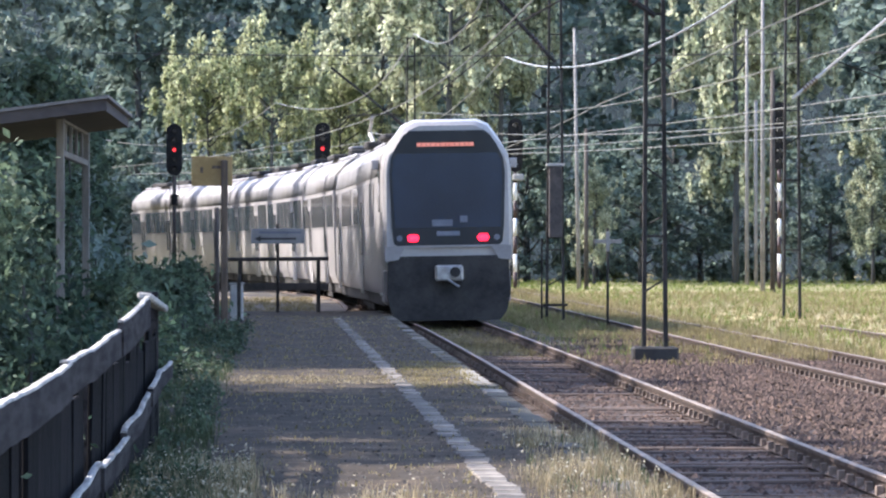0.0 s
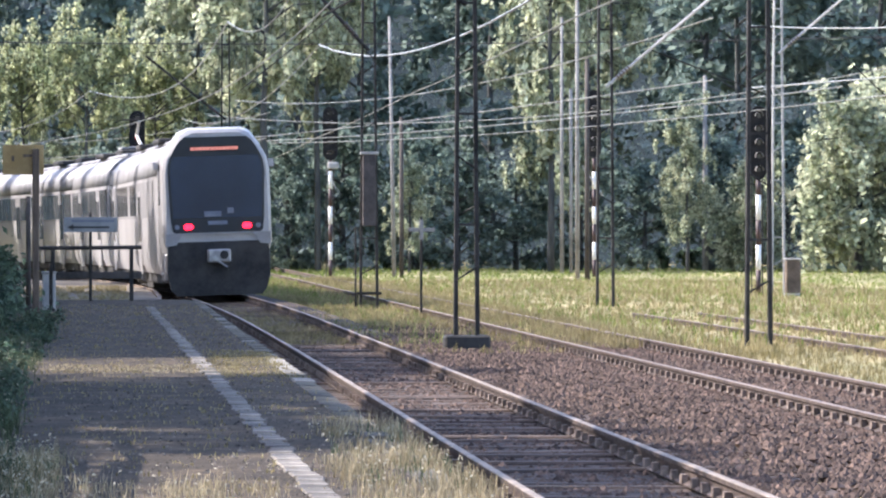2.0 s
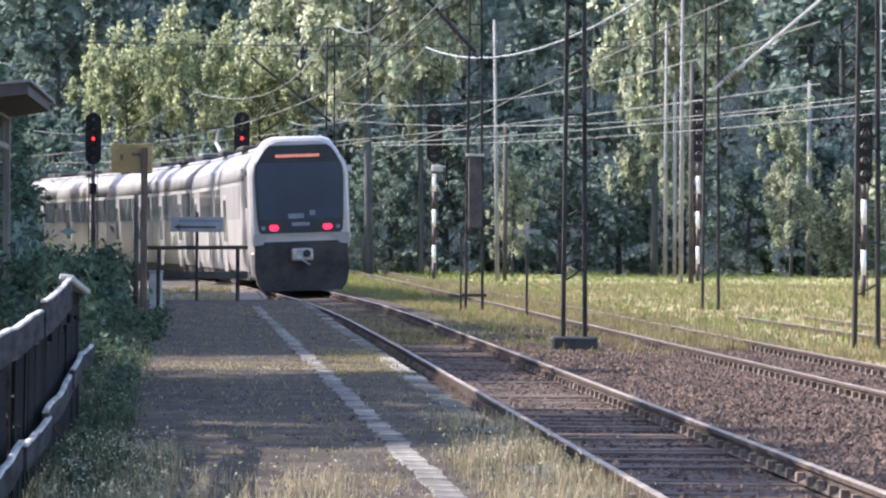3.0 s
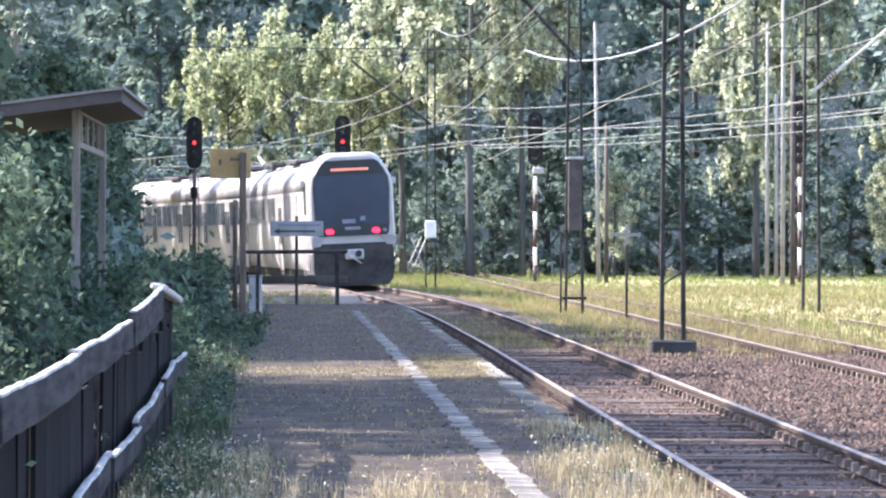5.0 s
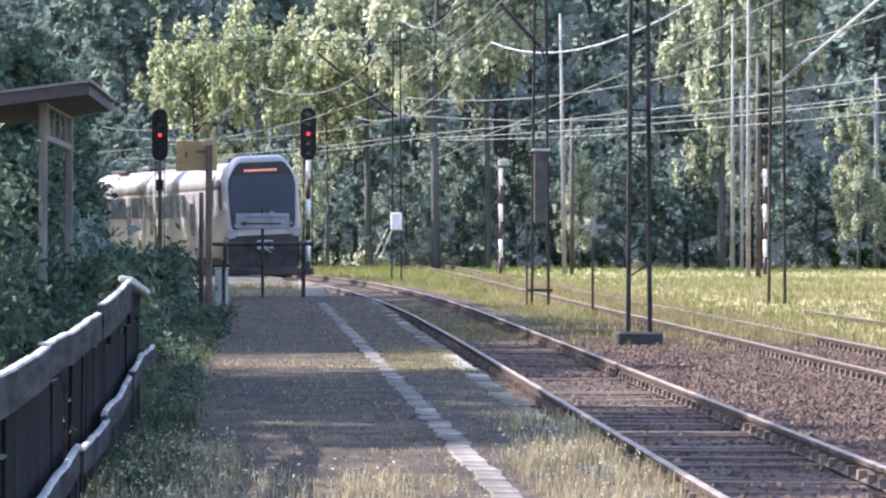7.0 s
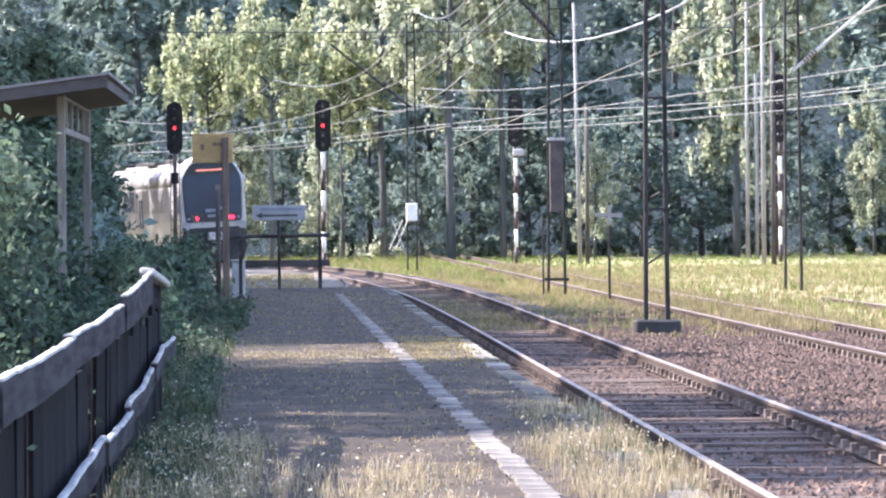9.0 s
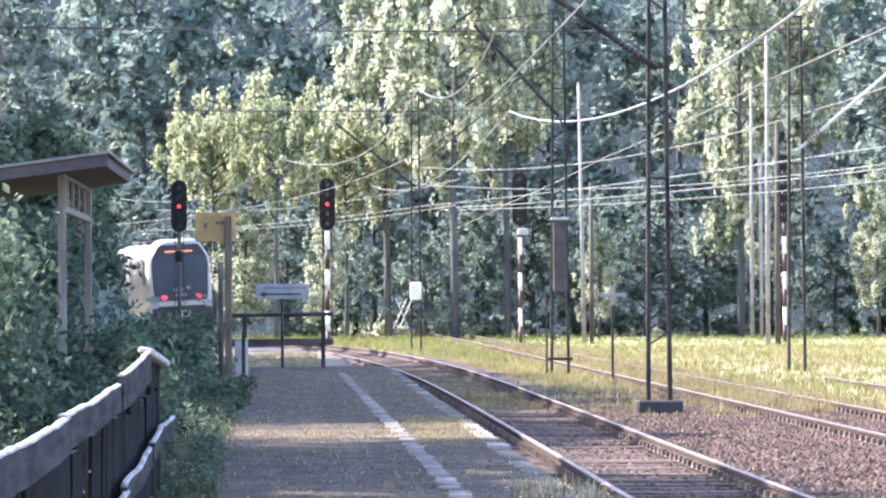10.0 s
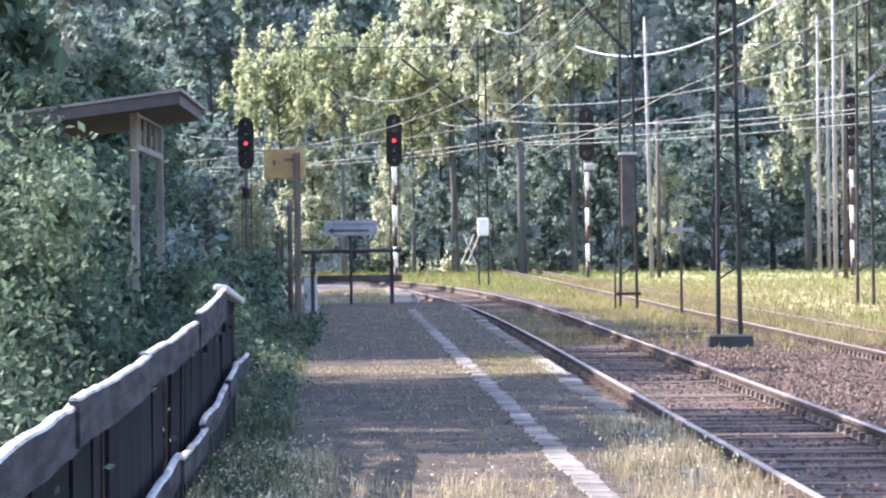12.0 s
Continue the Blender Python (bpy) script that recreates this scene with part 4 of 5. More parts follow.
# ---- trees and bushes ----
def crown_points(rng, blobs, count, droop=0.0):
    """Leaf places on clumps: (centre, radius) each; returns centres and normals."""
    r = np.array([b[1] for b in blobs])
    pick = rng.choice(len(blobs), count, p=r ** 2 / (r ** 2).sum())
    c = np.array([b[0] for b in blobs])[pick]
    d = rng.normal(size=(count, 3))
    d /= np.linalg.norm(d, axis=1)[:, None]
    shape = 0.55 + 0.75 * rng.random((len(blobs), 3))
    rad = r[pick] * np.abs(rng.normal(size=count)) ** 0.8 * 0.75
    p = c + d * rad[:, None] * shape[pick]
    if droop:
        p[:, 2] -= droop * rng.random(count) ** 2
    n = 0.5 * d + 0.8 * rng.normal(size=(count, 3)) + np.array((0, 0, 0.35))
    n /= np.linalg.norm(n, axis=1)[:, None]
    return p, n


def tree(seed, height, spread, first, leaf, count, mat, bark, label, droop=0.0, narrow=1.0, trunk_r=0.22, clump=1.0):
    """A tapered trunk with limbs, and a crown of leaf clumps round the limbs' ends."""
    rng = np.random.default_rng(seed)
    t = thing("tree", pose(0, 0, 0), label, "tree", "trees")
    bend = rng.normal(size=(6, 2)) * 0.03 * height * 0.3
    pts = [Vector((bend[i][0] * i / 5, bend[i][1] * i / 5, height * 0.93 * i / 5)) for i in range(6)]
    bm = tube([Vector((0, 0, -0.3))] + pts[1:], [trunk_r * (1 - 0.17 * i) + 0.02 for i in range(6)], 8)
    blobs = [(np.array(pts[5]) + (0, 0, 0.2), spread * 0.28 * narrow)]
    limbs = 22
    for i in range(limbs):
        u = first + (1 - first) * (i + 0.5) / limbs
        z = height * u
        k = min(4, int(u * 0.999 / 0.93 * 5)) if u < 0.93 else 4
        base = pts[k].lerp(pts[k + 1], min(1.0, max(0.0, u / 0.93 * 5 - k)))
        a = i * 2.4 + rng.normal() * 0.4
        reach = spread * narrow * (0.35 + 0.75 * math.sin(math.pi * min(1, 0.18 + 0.85 * (u - first) / (1 - first)))) * (0.6 + 0.5 * rng.random())
        end = base + Vector((math.cos(a) * reach, math.sin(a) * reach, reach * (0.35 - droop * 0.1)))
        mid = base.lerp(end, 0.5) + Vector((0, 0, 0.12 * reach))
        tube([base, mid, end], [0.07 * trunk_r / 0.2, 0.045, 0.015], 5, bm)
        blobs.append((np.array(end), clump * spread * (0.20 + 0.14 * rng.random())))
        blobs.append((np.array(mid) + rng.normal(size=3) * 0.3, clump * spread * (0.16 + 0.12 * rng.random())))
        for _ in range(1 if clump == 1.0 else 3):
            blobs.append((np.array(end) + rng.normal(size=3) * spread * 0.28, clump * spread * (0.10 + 0.12 * rng.random())))
    part("trunk", bm, bark, t, "", True)
    p, n = crown_points(rng, blobs, count, droop)
    quads("crown", p, n, leaf * (0.6 + 0.8 * rng.random(count)), mat, t)
    return t


def conifer(seed, height, spread, count, mat, label):
    rng = np.random.default_rng(seed)
    t = thing("tree", pose(0, 0, 0), label, "tree", "trees")
    part("trunk", tube([(0, 0, -0.3), (0.1, 0, height * 0.5), (0, 0, height)], [0.24, 0.15, 0.03], 8), M["palebark"], t, "", True)
    blobs = []
    for i in range(60):
        u = 0.12 + 0.86 * i / 60
        a, r = i * 2.4, spread * (1 - u) ** 0.8 * (0.5 + 0.6 * rng.random())
        for f in (0.35, 0.7, 1.0):
            blobs.append((np.array((math.cos(a) * r * f, math.sin(a) * r * f, height * u - 0.25 * r * f)), 0.28 + 0.3 * (1 - u) * spread * 0.4))
    p, n = crown_points(rng, blobs, count, 0.3)
    quads("crown", p, n, 0.22 * (0.6 + 0.8 * rng.random(count)), mat, t)
    return t


def plant(proto, x, y, s=1.0, turn=0.0, sz=None):
    return copy_thing(proto, pose(x, y, GROUND - 0.05, 0, 0, turn) @ Matrix.Diagonal((s, s, sz or s, 1)))


L_LIGHT = "leafy tree with sunlit yellow-green foliage at the forest edge"
L_DARK = "tall dark green forest tree in shade"
PROTO = dict(
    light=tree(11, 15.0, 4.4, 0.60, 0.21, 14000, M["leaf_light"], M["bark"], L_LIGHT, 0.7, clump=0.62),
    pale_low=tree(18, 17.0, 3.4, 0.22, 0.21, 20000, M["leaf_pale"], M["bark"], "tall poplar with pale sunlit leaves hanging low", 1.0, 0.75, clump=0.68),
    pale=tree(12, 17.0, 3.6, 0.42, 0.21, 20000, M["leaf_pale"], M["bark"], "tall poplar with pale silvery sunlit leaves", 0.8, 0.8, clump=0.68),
    mid=tree(13, 18.0, 4.6, 0.25, 0.32, 10000, M["leaf_mid"], M["bark"], "green deciduous tree added to cast shade", 0.4),
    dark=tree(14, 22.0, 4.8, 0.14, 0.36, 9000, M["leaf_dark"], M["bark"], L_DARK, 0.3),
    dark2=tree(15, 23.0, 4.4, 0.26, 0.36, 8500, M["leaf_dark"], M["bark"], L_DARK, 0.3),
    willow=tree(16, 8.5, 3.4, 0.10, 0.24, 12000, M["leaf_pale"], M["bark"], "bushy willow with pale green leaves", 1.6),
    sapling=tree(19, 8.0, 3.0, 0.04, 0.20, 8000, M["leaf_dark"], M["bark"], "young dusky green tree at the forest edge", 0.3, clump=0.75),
    fir=conifer(17, 19.0, 4.2, 9000, M["leaf_fir"], "dark conifer beside the station"),
)
rng = random.Random(21)
FOREST = []
for row, (y0, kinds, step) in enumerate(((268, ("dark", "dark2"), 9.5), (284, ("dark", "dark2"), 9.0))):
    x = -62.0 + row * 1.3
    while x < 74:
        lean_y = y0 + rng.uniform(-4, 4) - max(0, -x - 6) * 0.9 - max(0, x - 16) * 0.35
        pick = (rng.choice(kinds), x + rng.uniform(-1.2, 1.2), lean_y, rng.uniform(0.9, 1.25))
        if abs(pick[1] - track_x(lean_y)) > 6.5:
            FOREST.append(pick)
        x += step * rng.uniform(0.8, 1.25)
for kind, x, y, s in FOREST:
    plant(PROTO[kind], x, y, s, rng.uniform(0, 360))
for kind, x, y, s, sz in (
        ("light", -1.0, 236, 0.62, 0.80), ("light", -4.2, 240, 0.60, 0.76), ("light", 2.6, 242, 0.55, 0.72), ("pale", 8.0, 236, 1.0, 1.25), ("pale", 4.8, 246, 0.9, 1.15),
        ("pale", 11.0, 244, 0.8, 1.3), ("pale_low", 22.6, 238, 0.85, 1.2), ("pale", 25.2, 244, 0.95, 1.3), ("pale_low", 29.0, 233, 0.42, 0.50),
        ("pale_low", 1.25, 212, 0.30, 0.34), ("pale_low", -5.9, 243, 0.36, 0.30), ("pale_low", -2.6, 238, 0.5, 0.4), ("pale_low", 15.0, 232, 0.36, 0.34), ("willow", 36.5, 226, 1.0, 1.0), ("willow", 39.5, 229, 1.15, 1.2), ("willow", 32.2, 236, 0.55, 0.6)):
    plant(PROTO[kind], x, y, s, rng.uniform(0, 360), sz)
for x, y, s in ((-8.2, 246, 0.8), (-4.5, 249, 0.8), (-0.5, 250, 0.75), (4.2, 252, 0.85), (6.8, 247, 0.6), (9.6, 250, 0.8), (12.6, 250, 0.95), (16.4, 249, 0.8), (18.4, 246, 0.9), (21.6, 247, 0.8), (25.0, 247, 0.85), (28.0, 243, 0.7), (31.5, 243, 0.9), (35, 240, 0.9)):
    plant(PROTO["sapling"], x, y, s, rng.uniform(0, 360), s * rng.uniform(0.8, 1.15))
# low trees added along the curve to shade the side of the passing train
for i in range(20):
    y = 158 + 3.1 * i
    plant(PROTO["mid"], min(track_x(y) - 7.4, -0.039 * y - 2.6) + rng.uniform(-0.4, 0.2), y + 2.0, 0.46, rng.uniform(0, 360), 0.46 + rng.uniform(-0.02, 0.02))
for x, y, s in ((-11.5, 138, 0.9), (-15.0, 150, 1.0), (-9.6, 152, 1.0), (-14.0, 165, 1.1), (-18, 175, 1.2), (-12.5, 178, 1.1), (-21, 160, 1.1), (-17, 195, 1.2), (-24, 190, 1.2)):
    plant(PROTO["fir"], x, y, s, rng.uniform(0, 360))
# unseen trees added along the platform to shade it
for x, y, s, sz in ((-8.0, 35.0, 0.50, 0.57), (-8.0, 37.6, 0.58, 0.60), (-7.5, 41.0, 0.58, 0.62), (-8.2, 46.0, 0.60, 0.62), (-7.8, 48.3, 0.58, 0.62), (-8.4, 61.6, 0.60, 0.62), (-8.0, 65.5, 0.60, 0.62), (-8.5, 71.0, 0.62, 0.64),
                    (-9.0, 77.0, 0.62, 0.64), (-8.6, 83.0, 0.55, 0.60), (-9.5, 89.5, 0.6, 0.65), (-11.0, 97, 0.65, 0.8), (-11.5, 103, 0.7, 0.82), (-12.0, 109, 0.7, 0.85), (-12.4, 115.5, 0.75, 0.85), (-13.0, 122, 0.75, 0.85), (-13.6, 129, 0.75, 0.85)):
    plant(PROTO["mid"], x, y + 1.6, s, rng.uniform(0, 360), sz)
# unseen taller trees added farther from the platform; a gap passes one sun band
for x, y, s in ((-12.5, 45.0, 0.66), (-12.6, 48.9, 0.68), (-12.4, 63.0, 0.74), (-12.8, 67.5, 0.8), (-12.5, 72.5, 0.8), (-12.8, 78, 0.8), (-13, 84, 0.85), (-13.2, 90, 0.9),
                (-14.0, 96, 0.95), (-14.2, 102, 0.95), (-14.6, 108, 0.92), (-14.8, 114, 0.92), (-15.5, 120, 0.9), (-16.0, 126, 0.9), (-16.5, 133, 0.85)):
    plant(PROTO["mid"], x, y + 0.6, s, rng.uniform(0, 360))
for k in PROTO.values():
    for o in (k, *k.children_recursive):
        bpy.data.objects.remove(o)

# backdrop sheet and leaf masses glow faintly as painted haze
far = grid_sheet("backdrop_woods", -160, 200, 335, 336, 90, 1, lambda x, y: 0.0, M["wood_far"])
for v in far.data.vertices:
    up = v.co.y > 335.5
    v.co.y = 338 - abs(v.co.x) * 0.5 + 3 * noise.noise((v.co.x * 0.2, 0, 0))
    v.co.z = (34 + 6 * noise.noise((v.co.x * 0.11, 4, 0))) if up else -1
fr = np.random.default_rng(77)
fn = 90000
fp = np.stack([-60 + 150 * fr.random(fn), 300 + 14 * fr.random(fn), 30 * fr.random(fn) ** 0.9], 1)
clump = np.array([noise.noise((p[0] * 0.22, p[2] * 0.25, p[1] * 0.1)) for p in fp])
fp = fp[clump > -0.28]
fp[:, 1] -= np.maximum(0, -fp[:, 0] - 8) * 0.9 + np.maximum(0, fp[:, 0] - 18) * 0.35
fd = fr.normal(size=fp.shape) + np.array((-0.3, -0.5, 0.3))
fd /= np.linalg.norm(fd, axis=1)[:, None]
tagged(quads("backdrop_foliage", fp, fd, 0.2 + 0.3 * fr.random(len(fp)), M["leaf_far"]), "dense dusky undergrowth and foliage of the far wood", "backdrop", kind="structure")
un = 42000
up = np.stack([-40 + 100 * fr.random(un), 258 + 12 * fr.random(un), 9.5 * fr.random(un) ** 1.3 - 0.2], 1)
clump = np.array([noise.noise((p[0] * 0.30, p[2] * 0.36, p[1] * 0.1)) + 0.5 * noise.noise((p[0] * 0.9, p[2] * 0.9, 7)) for p in up])
up = up[clump > -0.10 + 0.03 * up[:, 2]]
up[:, 1] -= np.maximum(0, -up[:, 0] - 8) * 0.9 + np.maximum(0, up[:, 0] - 18) * 0.35
ud = fr.normal(size=up.shape) + np.array((-0.3, -0.5, 0.3))
ud /= np.linalg.norm(ud, axis=1)[:, None]
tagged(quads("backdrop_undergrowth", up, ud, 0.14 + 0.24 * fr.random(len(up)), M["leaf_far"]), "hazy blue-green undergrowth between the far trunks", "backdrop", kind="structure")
tagged(far, "dense dark woodland closing the distance", "woods", kind="structure")


def bush(name, seed, blobs, count, leaf, mat, label):
    rng = np.random.default_rng(seed)
    t = thing(name, pose(0, 0, 0), label, "bush", "bushes")
    for c, r in blobs[::3]:
        part("stem", tube([(c[0], c[1], GROUND - 0.1), (c[0] + 0.1, c[1], c[2] * 0.6), (c[0], c[1] + 0.1, c[2])], [0.03, 0.02, 0.008], 5), M["bark"], t)
    p, n = crown_points(rng, [(np.array(c), r) for c, r in blobs], count)
    keep = p[:, 2] > GROUND
    p, n = p[keep], n[keep]
    quads("foliage", p, n, leaf * (0.6 + 0.8 * rng.random(len(p))), mat, t, 1.9)
    return t


rng = random.Random(8)


def hedge_blobs(y0, y1, x0, x1, z0, z1, r, n):
    return [((rng.uniform(x0, x1), rng.uniform(y0, y1), rng.uniform(z0, z1)), r * rng.uniform(0.6, 1.2)) for _ in range(n)]


HEDGE = "dense green bush behind the wooden fence"
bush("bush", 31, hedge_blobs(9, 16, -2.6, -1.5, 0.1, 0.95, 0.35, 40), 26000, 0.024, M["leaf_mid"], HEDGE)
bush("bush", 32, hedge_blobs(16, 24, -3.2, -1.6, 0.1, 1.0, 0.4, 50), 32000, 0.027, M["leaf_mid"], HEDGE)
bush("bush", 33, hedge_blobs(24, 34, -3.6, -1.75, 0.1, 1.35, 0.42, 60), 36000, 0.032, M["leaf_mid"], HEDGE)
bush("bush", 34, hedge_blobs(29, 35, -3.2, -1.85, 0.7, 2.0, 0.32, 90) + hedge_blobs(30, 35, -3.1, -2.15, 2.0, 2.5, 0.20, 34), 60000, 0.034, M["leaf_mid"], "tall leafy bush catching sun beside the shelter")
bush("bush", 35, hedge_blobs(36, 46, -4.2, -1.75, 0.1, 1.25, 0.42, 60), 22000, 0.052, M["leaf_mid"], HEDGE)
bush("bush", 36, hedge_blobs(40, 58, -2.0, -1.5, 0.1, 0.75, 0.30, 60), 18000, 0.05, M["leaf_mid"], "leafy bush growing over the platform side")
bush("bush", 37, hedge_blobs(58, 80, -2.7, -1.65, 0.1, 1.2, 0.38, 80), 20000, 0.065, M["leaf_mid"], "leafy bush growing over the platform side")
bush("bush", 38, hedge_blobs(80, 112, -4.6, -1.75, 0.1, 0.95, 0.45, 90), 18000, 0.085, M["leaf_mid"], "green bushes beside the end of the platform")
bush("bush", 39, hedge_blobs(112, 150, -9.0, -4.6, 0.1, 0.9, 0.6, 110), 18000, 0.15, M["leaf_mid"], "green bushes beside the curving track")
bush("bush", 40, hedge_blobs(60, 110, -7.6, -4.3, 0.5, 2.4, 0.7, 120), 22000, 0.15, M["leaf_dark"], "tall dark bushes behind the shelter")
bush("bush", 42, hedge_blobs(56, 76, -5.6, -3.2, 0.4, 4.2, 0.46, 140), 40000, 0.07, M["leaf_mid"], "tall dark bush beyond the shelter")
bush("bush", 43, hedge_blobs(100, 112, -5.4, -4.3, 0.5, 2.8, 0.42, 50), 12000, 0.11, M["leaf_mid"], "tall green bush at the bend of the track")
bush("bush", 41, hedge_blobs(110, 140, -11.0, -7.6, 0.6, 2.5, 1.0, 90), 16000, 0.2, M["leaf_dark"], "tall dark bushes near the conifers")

for k in range(0, 16, 2):
    x0 = -14.0 + 3.6 * k
    y0 = 250 - max(0, -x0) * 0.9 - max(0, x0 - 16) * 0.35
    bush("bush", 60 + k, hedge_blobs(y0, y0 + 4, x0, x0 + 3.6, 0.0, rng.uniform(0.3, 0.9), 0.5, 14), 1000, 0.2, M["leaf_dark" if k % 4 else "leaf_mid"], "low shrubs along the edge of the forest")

bush("bush", 95, hedge_blobs(246, 250, 0.5, 9.5, -0.1, 0.45, 0.4, 26), 3000, 0.13, M["leaf_pale"], "low pale flowering shrubs at the meadow edge")
bush("weeds", 91, hedge_blobs(26, 44, -1.0, -0.62, 0.2, 0.3, 0.14, 34), 2600, 0.024, M["leaf_mid"], "low leafy weeds along the fence foot")
bush("weeds", 92, hedge_blobs(44, 84, -1.25, -0.75, 0.2, 0.36, 0.17, 44), 3200, 0.035, M["leaf_mid"], "low leafy weeds along the platform side")


# ---- grass ----
def tufts(name, rng, xy, z, height, width, blades, mat, label):
    """Grass blades: two-segment bent strips, in tufts."""
    n = len(xy) * blades
    base = np.repeat(xy, blades, 0) + rng.normal(size=(n, 2)) * 0.05
    h = np.repeat(height, blades) * (0.5 + 0.7 * rng.random(n))
    a = rng.random(n) * 6.283
    d = np.stack([np.cos(a), np.sin(a)], 1)
    w = np.stack([-d[:, 1], d[:, 0]], 1) * width * (0.6 + 0.8 * rng.random((n, 1))) / 2
    lean = (0.15 + 0.45 * rng.random(n)) * h
    zz = np.repeat(z, blades)
    v = np.zeros((n, 5, 3))
    v[:, 0, :2], v[:, 1, :2] = base - w, base + w
    v[:, 2, :2], v[:, 3, :2] = base + w * 0.8 + d * (lean * 0.35)[:, None], base - w * 0.8 + d * (lean * 0.35)[:, None]
    v[:, 4, :2] = base + d * lean[:, None]
    v[:, 0, 2] = v[:, 1, 2] = zz - 0.02
    v[:, 2, 2] = v[:, 3, 2] = zz + h * 0.6
    v[:, 4, 2] = zz + h
    i = np.arange(n) * 5
    f = np.concatenate([np.stack([i, i + 1, i + 2], 1), np.stack([i, i + 2, i + 3], 1), np.stack([i + 3, i + 2, i + 4], 1)])
    me = bpy.data.meshes.new(name)
    me.from_pydata(v.reshape(-1, 3).tolist(), [], f.tolist())
    me.materials.append(mat)
    return tagged(new(name, me), label, "grass", kind="stuff")


g = np.random.default_rng(3)


def patch(n, x0, x1, y0, y1):
    return np.stack([x0 + (x1 - x0) * g.random(n), y0 + (y1 - y0) * g.random(n)], 1)


field = patch(15000, 4.5, 40, 78, 262)
field = field[(np.abs(field[:, 0] - 8.05) > 0.6) | (field[:, 1] > 84)]
tufts("meadow_grass", g, field, np.full(len(field), GROUND - 0.05), 0.10 + 0.16 * g.random(len(field)), 0.022, 5, M["blade_green"], "green meadow grass beyond the tracks")
field = patch(16000, 4.6, 26, 72, 190)
field = field[(np.abs(field[:, 0] - 8.05) > 0.5) | (field[:, 1] > 80)]
bed = patch(6000, 6.9, 9.2, 76, 190)
field = np.concatenate([field, bed])
tufts("meadow_grass", g, field, np.full(len(field), GROUND - 0.04), 0.08 + 0.16 * g.random(len(field)), 0.018, 5, M["blade_dry"], "dry yellow meadow grass beyond the tracks")
field = patch(5000, 9.8, 17.5, 44, 82)
tufts("siding_grass", g, field, np.full(len(field), GROUND - 0.05), 0.06 + 0.12 * g.random(len(field)), 0.012, 5, M["blade_dry"], "dry grass overgrowing the siding")
green = np.concatenate([patch(480, -0.95, -0.25, 23, 32), patch(60, 1.6, 2.3, 25, 36)])
tufts("foreground_grass", g, green, np.full(len(green), 0.19), 0.04 + 0.11 * g.random(len(green)) ** 2, 0.007, 6, M["blade_weed"], "green grass tufts on the platform")
near = np.concatenate([patch(950, -0.95, -0.25, 23, 31.5), patch(620, 1.5, 2.3, 24, 31), patch(230, 1.7, 2.3, 30, 36), patch(500, -0.3, 1.1, 22, 27.6), patch(90, 1.7, 2.3, 34, 38)])
near = near[np.array([noise.noise((p[0] * 2.3, p[1] * 0.7, 4.0)) > -0.12 for p in near])]
tufts("foreground_grass", g, near, np.full(len(near), 0.19), 0.04 + 0.12 * g.random(len(near)) ** 2, 0.006, 7, M["straw"], "dry seeding grass on the platform")
heads = np.concatenate([patch(900, -0.95, -0.25, 23, 31.5), patch(300, 1.5, 2.3, 24, 36), patch(250, -0.3, 1.1, 22, 27.6), patch(250, -1.2, -0.7, 34, 60)])
hp = np.concatenate([heads, 0.22 + 0.17 * g.random((len(heads), 1))], 1)
hd = g.normal(size=hp.shape)
hd /= np.linalg.norm(hd, axis=1)[:, None]
tagged(quads("seed_heads", hp, hd, 0.006 + 0.007 * g.random(len(hp)), M["seed"], None, 2.4), "pale seed heads of dry grass on the platform", "grass", kind="stuff")
litter = np.concatenate([patch(1500, -1.0, 2.0, 27, 100), patch(500, 1.3, 2.1, 49, 60)])
tufts("platform_moss", g, litter, np.full(len(litter), 0.195), 0.015 + 0.03 * g.random(len(litter)), 0.012, 4, M["blade_dry"], "tiny dry tufts in the cracked asphalt")
edgeg = np.concatenate([patch(220, -1.05, -0.6, 24, 40), patch(400, -1.5, -0.95, 38, 84), patch(120, -0.95, -0.7, 38, 84)])
tufts("platform_weeds", g, edgeg, np.full(len(edgeg), 0.19), 0.06 + 0.14 * g.random(len(edgeg)), 0.009, 6, M["blade_weed"], "green weeds along the platform side")
yard = patch(900, -2.0, 0.6, 108, 140)
tufts("yard_grass", g, yard, np.full(len(yard), 0.15), 0.03 + 0.06 * g.random(len(yard)), 0.014, 5, M["blade_dry"], "dry straw-coloured grass beyond the platform end")
ty = 78 + 110 * g.random(5000)
tr = np.stack([np.array([track_x(y) for y in ty]) + g.uniform(-0.62, 0.62, 5000), ty], 1)
tufts("track_grass", g, tr, np.full(5000, -0.19), 0.05 + 0.10 * g.random(5000), 0.012, 5, M["blade_dry"], "dry grass growing between the rails")
glade = patch(7000, -9, 7, 150, 262)
glade = glade[np.array([abs(p[0] - track_x(p[1])) > 1.7 for p in glade])]
cut = glade[::2]
tufts("meadow_grass", g, cut, np.full(len(cut), -0.27), 0.12 + 0.2 * g.random(len(cut)), 0.022, 6, M["blade_dry"], "dry meadow grass beyond the curving track")
glade = glade[1::2]
tufts("meadow_grass", g, glade, np.full(len(glade), -0.27), 0.14 + 0.22 * g.random(len(glade)), 0.022, 6, M["blade_green"], "fresh green meadow grass beyond the curving track")
bed = patch(5000, 8.25, 9.5, 75, 190)
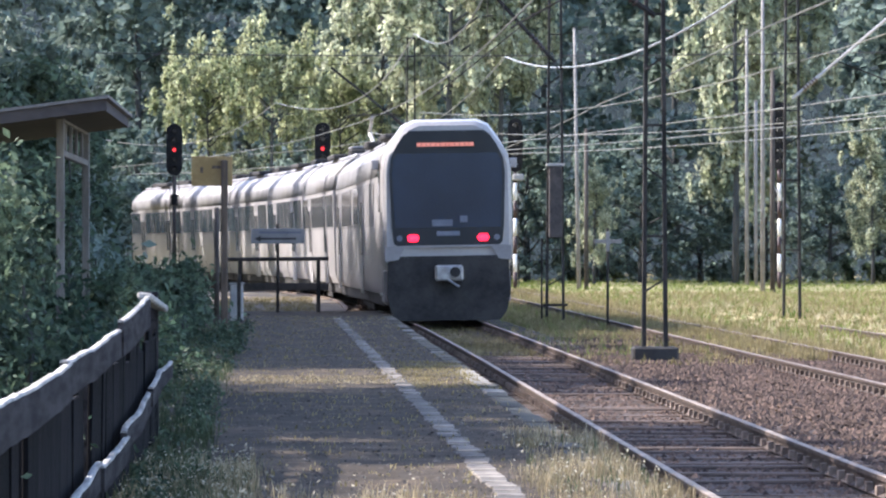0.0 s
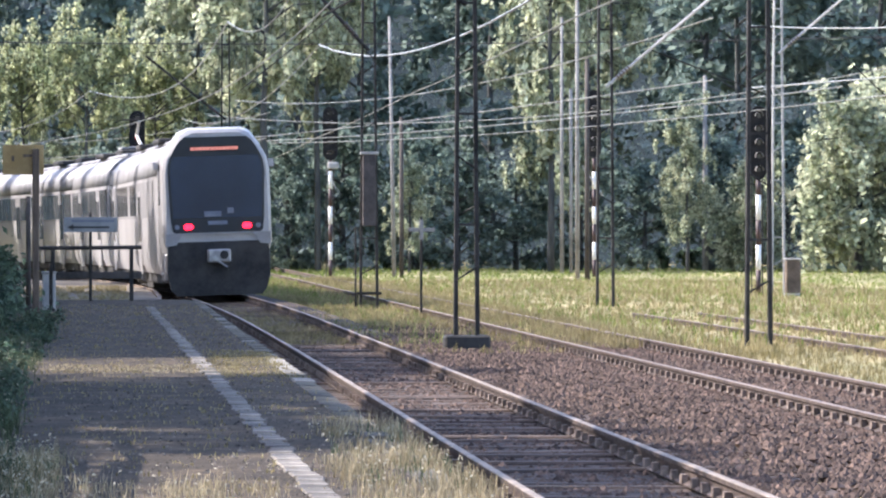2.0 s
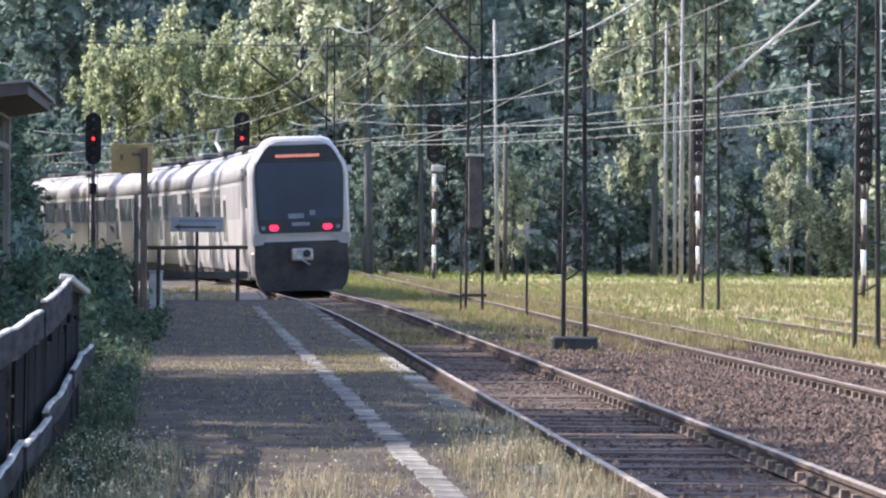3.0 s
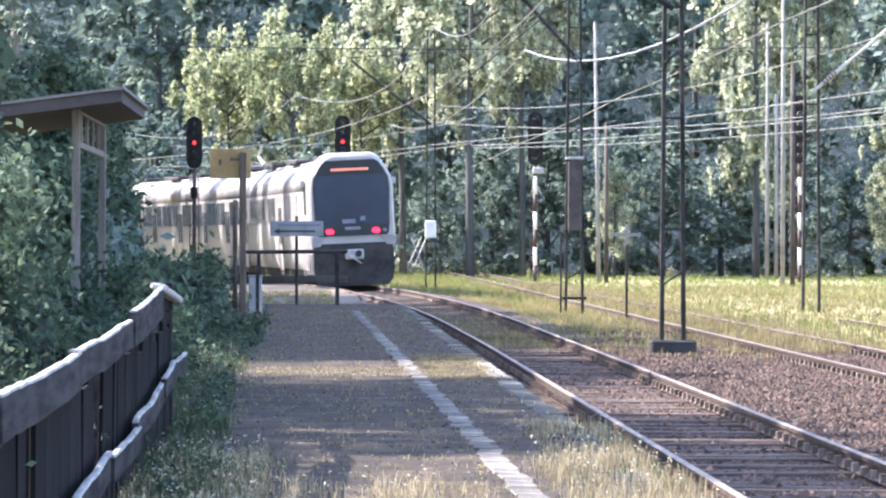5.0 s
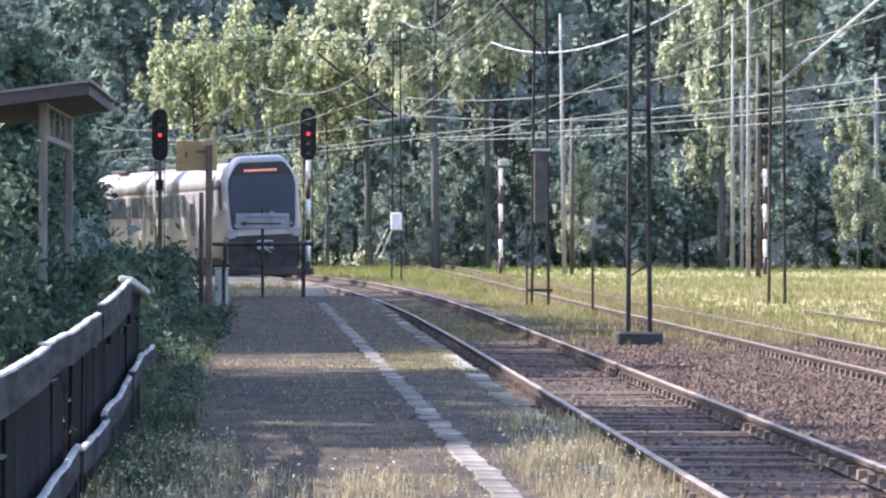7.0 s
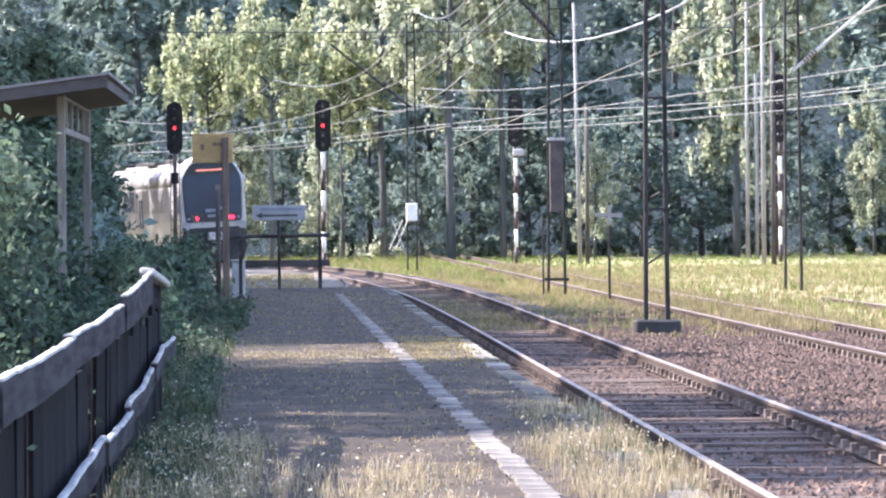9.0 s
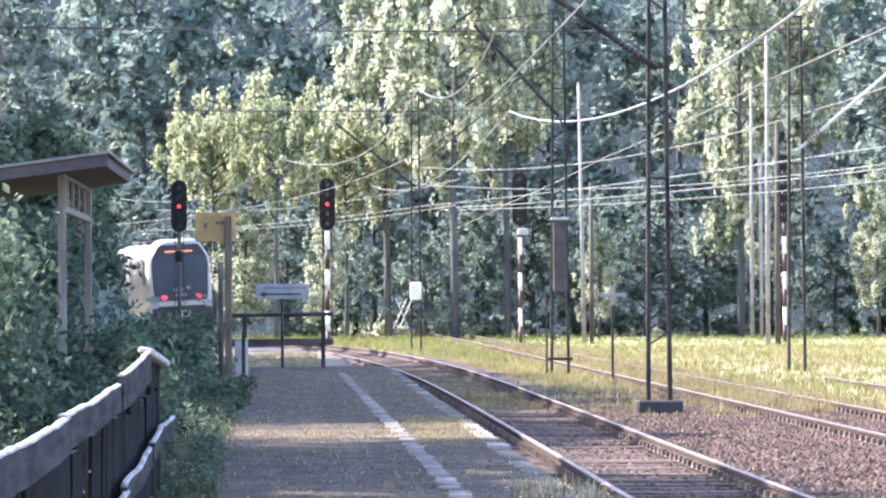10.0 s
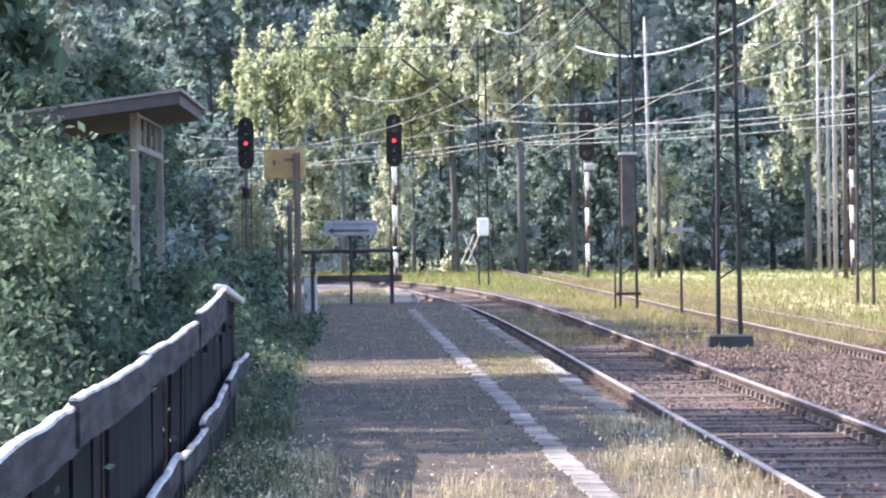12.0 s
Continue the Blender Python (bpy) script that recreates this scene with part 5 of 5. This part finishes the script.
tufts("siding_grass", g, bed, np.full(5000, -0.19), 0.14 + 0.14 * g.random(5000), 0.014, 5, M["blade_dry"], "dry grass growing over the second track")
ty = 92 + 120 * g.random(7000)
tr = np.stack([np.array([track_x(y) for y in ty]) + np.where(g.random(7000) < 0.85, 1.0 + 2.4 * g.random(7000), -0.95 - 1.6 * g.random(7000)), ty], 1)
tufts("verge_grass", g, tr, np.full(7000, -0.22), 0.08 + 0.12 * g.random(7000), 0.016, 5, M["blade_dry"], "dry grass beside the curving track")

# ---- pieces of the platform and the tracks ----
y = 18.0
prng = random.Random(2)
while y < 97:
    piece("line_slab", slab_me, platform, pose(line_x(y) + prng.uniform(-0.02, 0.02), y, 0.183 + prng.uniform(0, 0.010), 0, prng.uniform(-1.2, 1.2), prng.uniform(-2.5, 2.5)))
    y += 0.5
# straw tufts stand in for a sunlit strip across the asphalt
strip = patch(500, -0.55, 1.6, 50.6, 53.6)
tufts("platform_litter", g, strip, np.full(500, 0.197), 0.01 + 0.025 * g.random(500), 0.014, 4, M["straw"], "strip of straw tufts standing for sun across the asphalt")
y = 12.0
while y < 108:
    # slabs from y 51 to 57 are all pale, most others dark
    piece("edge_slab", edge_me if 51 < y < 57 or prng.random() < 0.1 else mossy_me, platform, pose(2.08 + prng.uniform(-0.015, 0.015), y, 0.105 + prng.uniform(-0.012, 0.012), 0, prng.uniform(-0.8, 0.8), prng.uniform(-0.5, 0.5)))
    y += 1.0
near_sts = []
s = 24.0
while s < 200:
    p, w = station(s)
    piece("sleeper", sleeper_me, main_track, pose(p.x, p.y, p.z - 0.228 + prng.uniform(-0.03, 0.014), 0, prng.uniform(-0.6, 0.6) - math.degrees(w.z), math.degrees(math.atan2(w.y, w.x)) + prng.uniform(-1.6, 1.6)))
    if s < 130:
        near_sts.append((p, w))
    s += 0.6
fastenings(main_track, near_sts)
near_sts = []
s = 34.0
while s < 110:
    piece("sleeper", sleeper_me, second_track, pose(8.05, s, -0.232, 0, 0, prng.uniform(-0.6, 0.6)))
    near_sts.append((Vector((8.05, s, 0)), Vector((1, 0, 0))))
    s += 0.6
fastenings(second_track, near_sts)

motions()
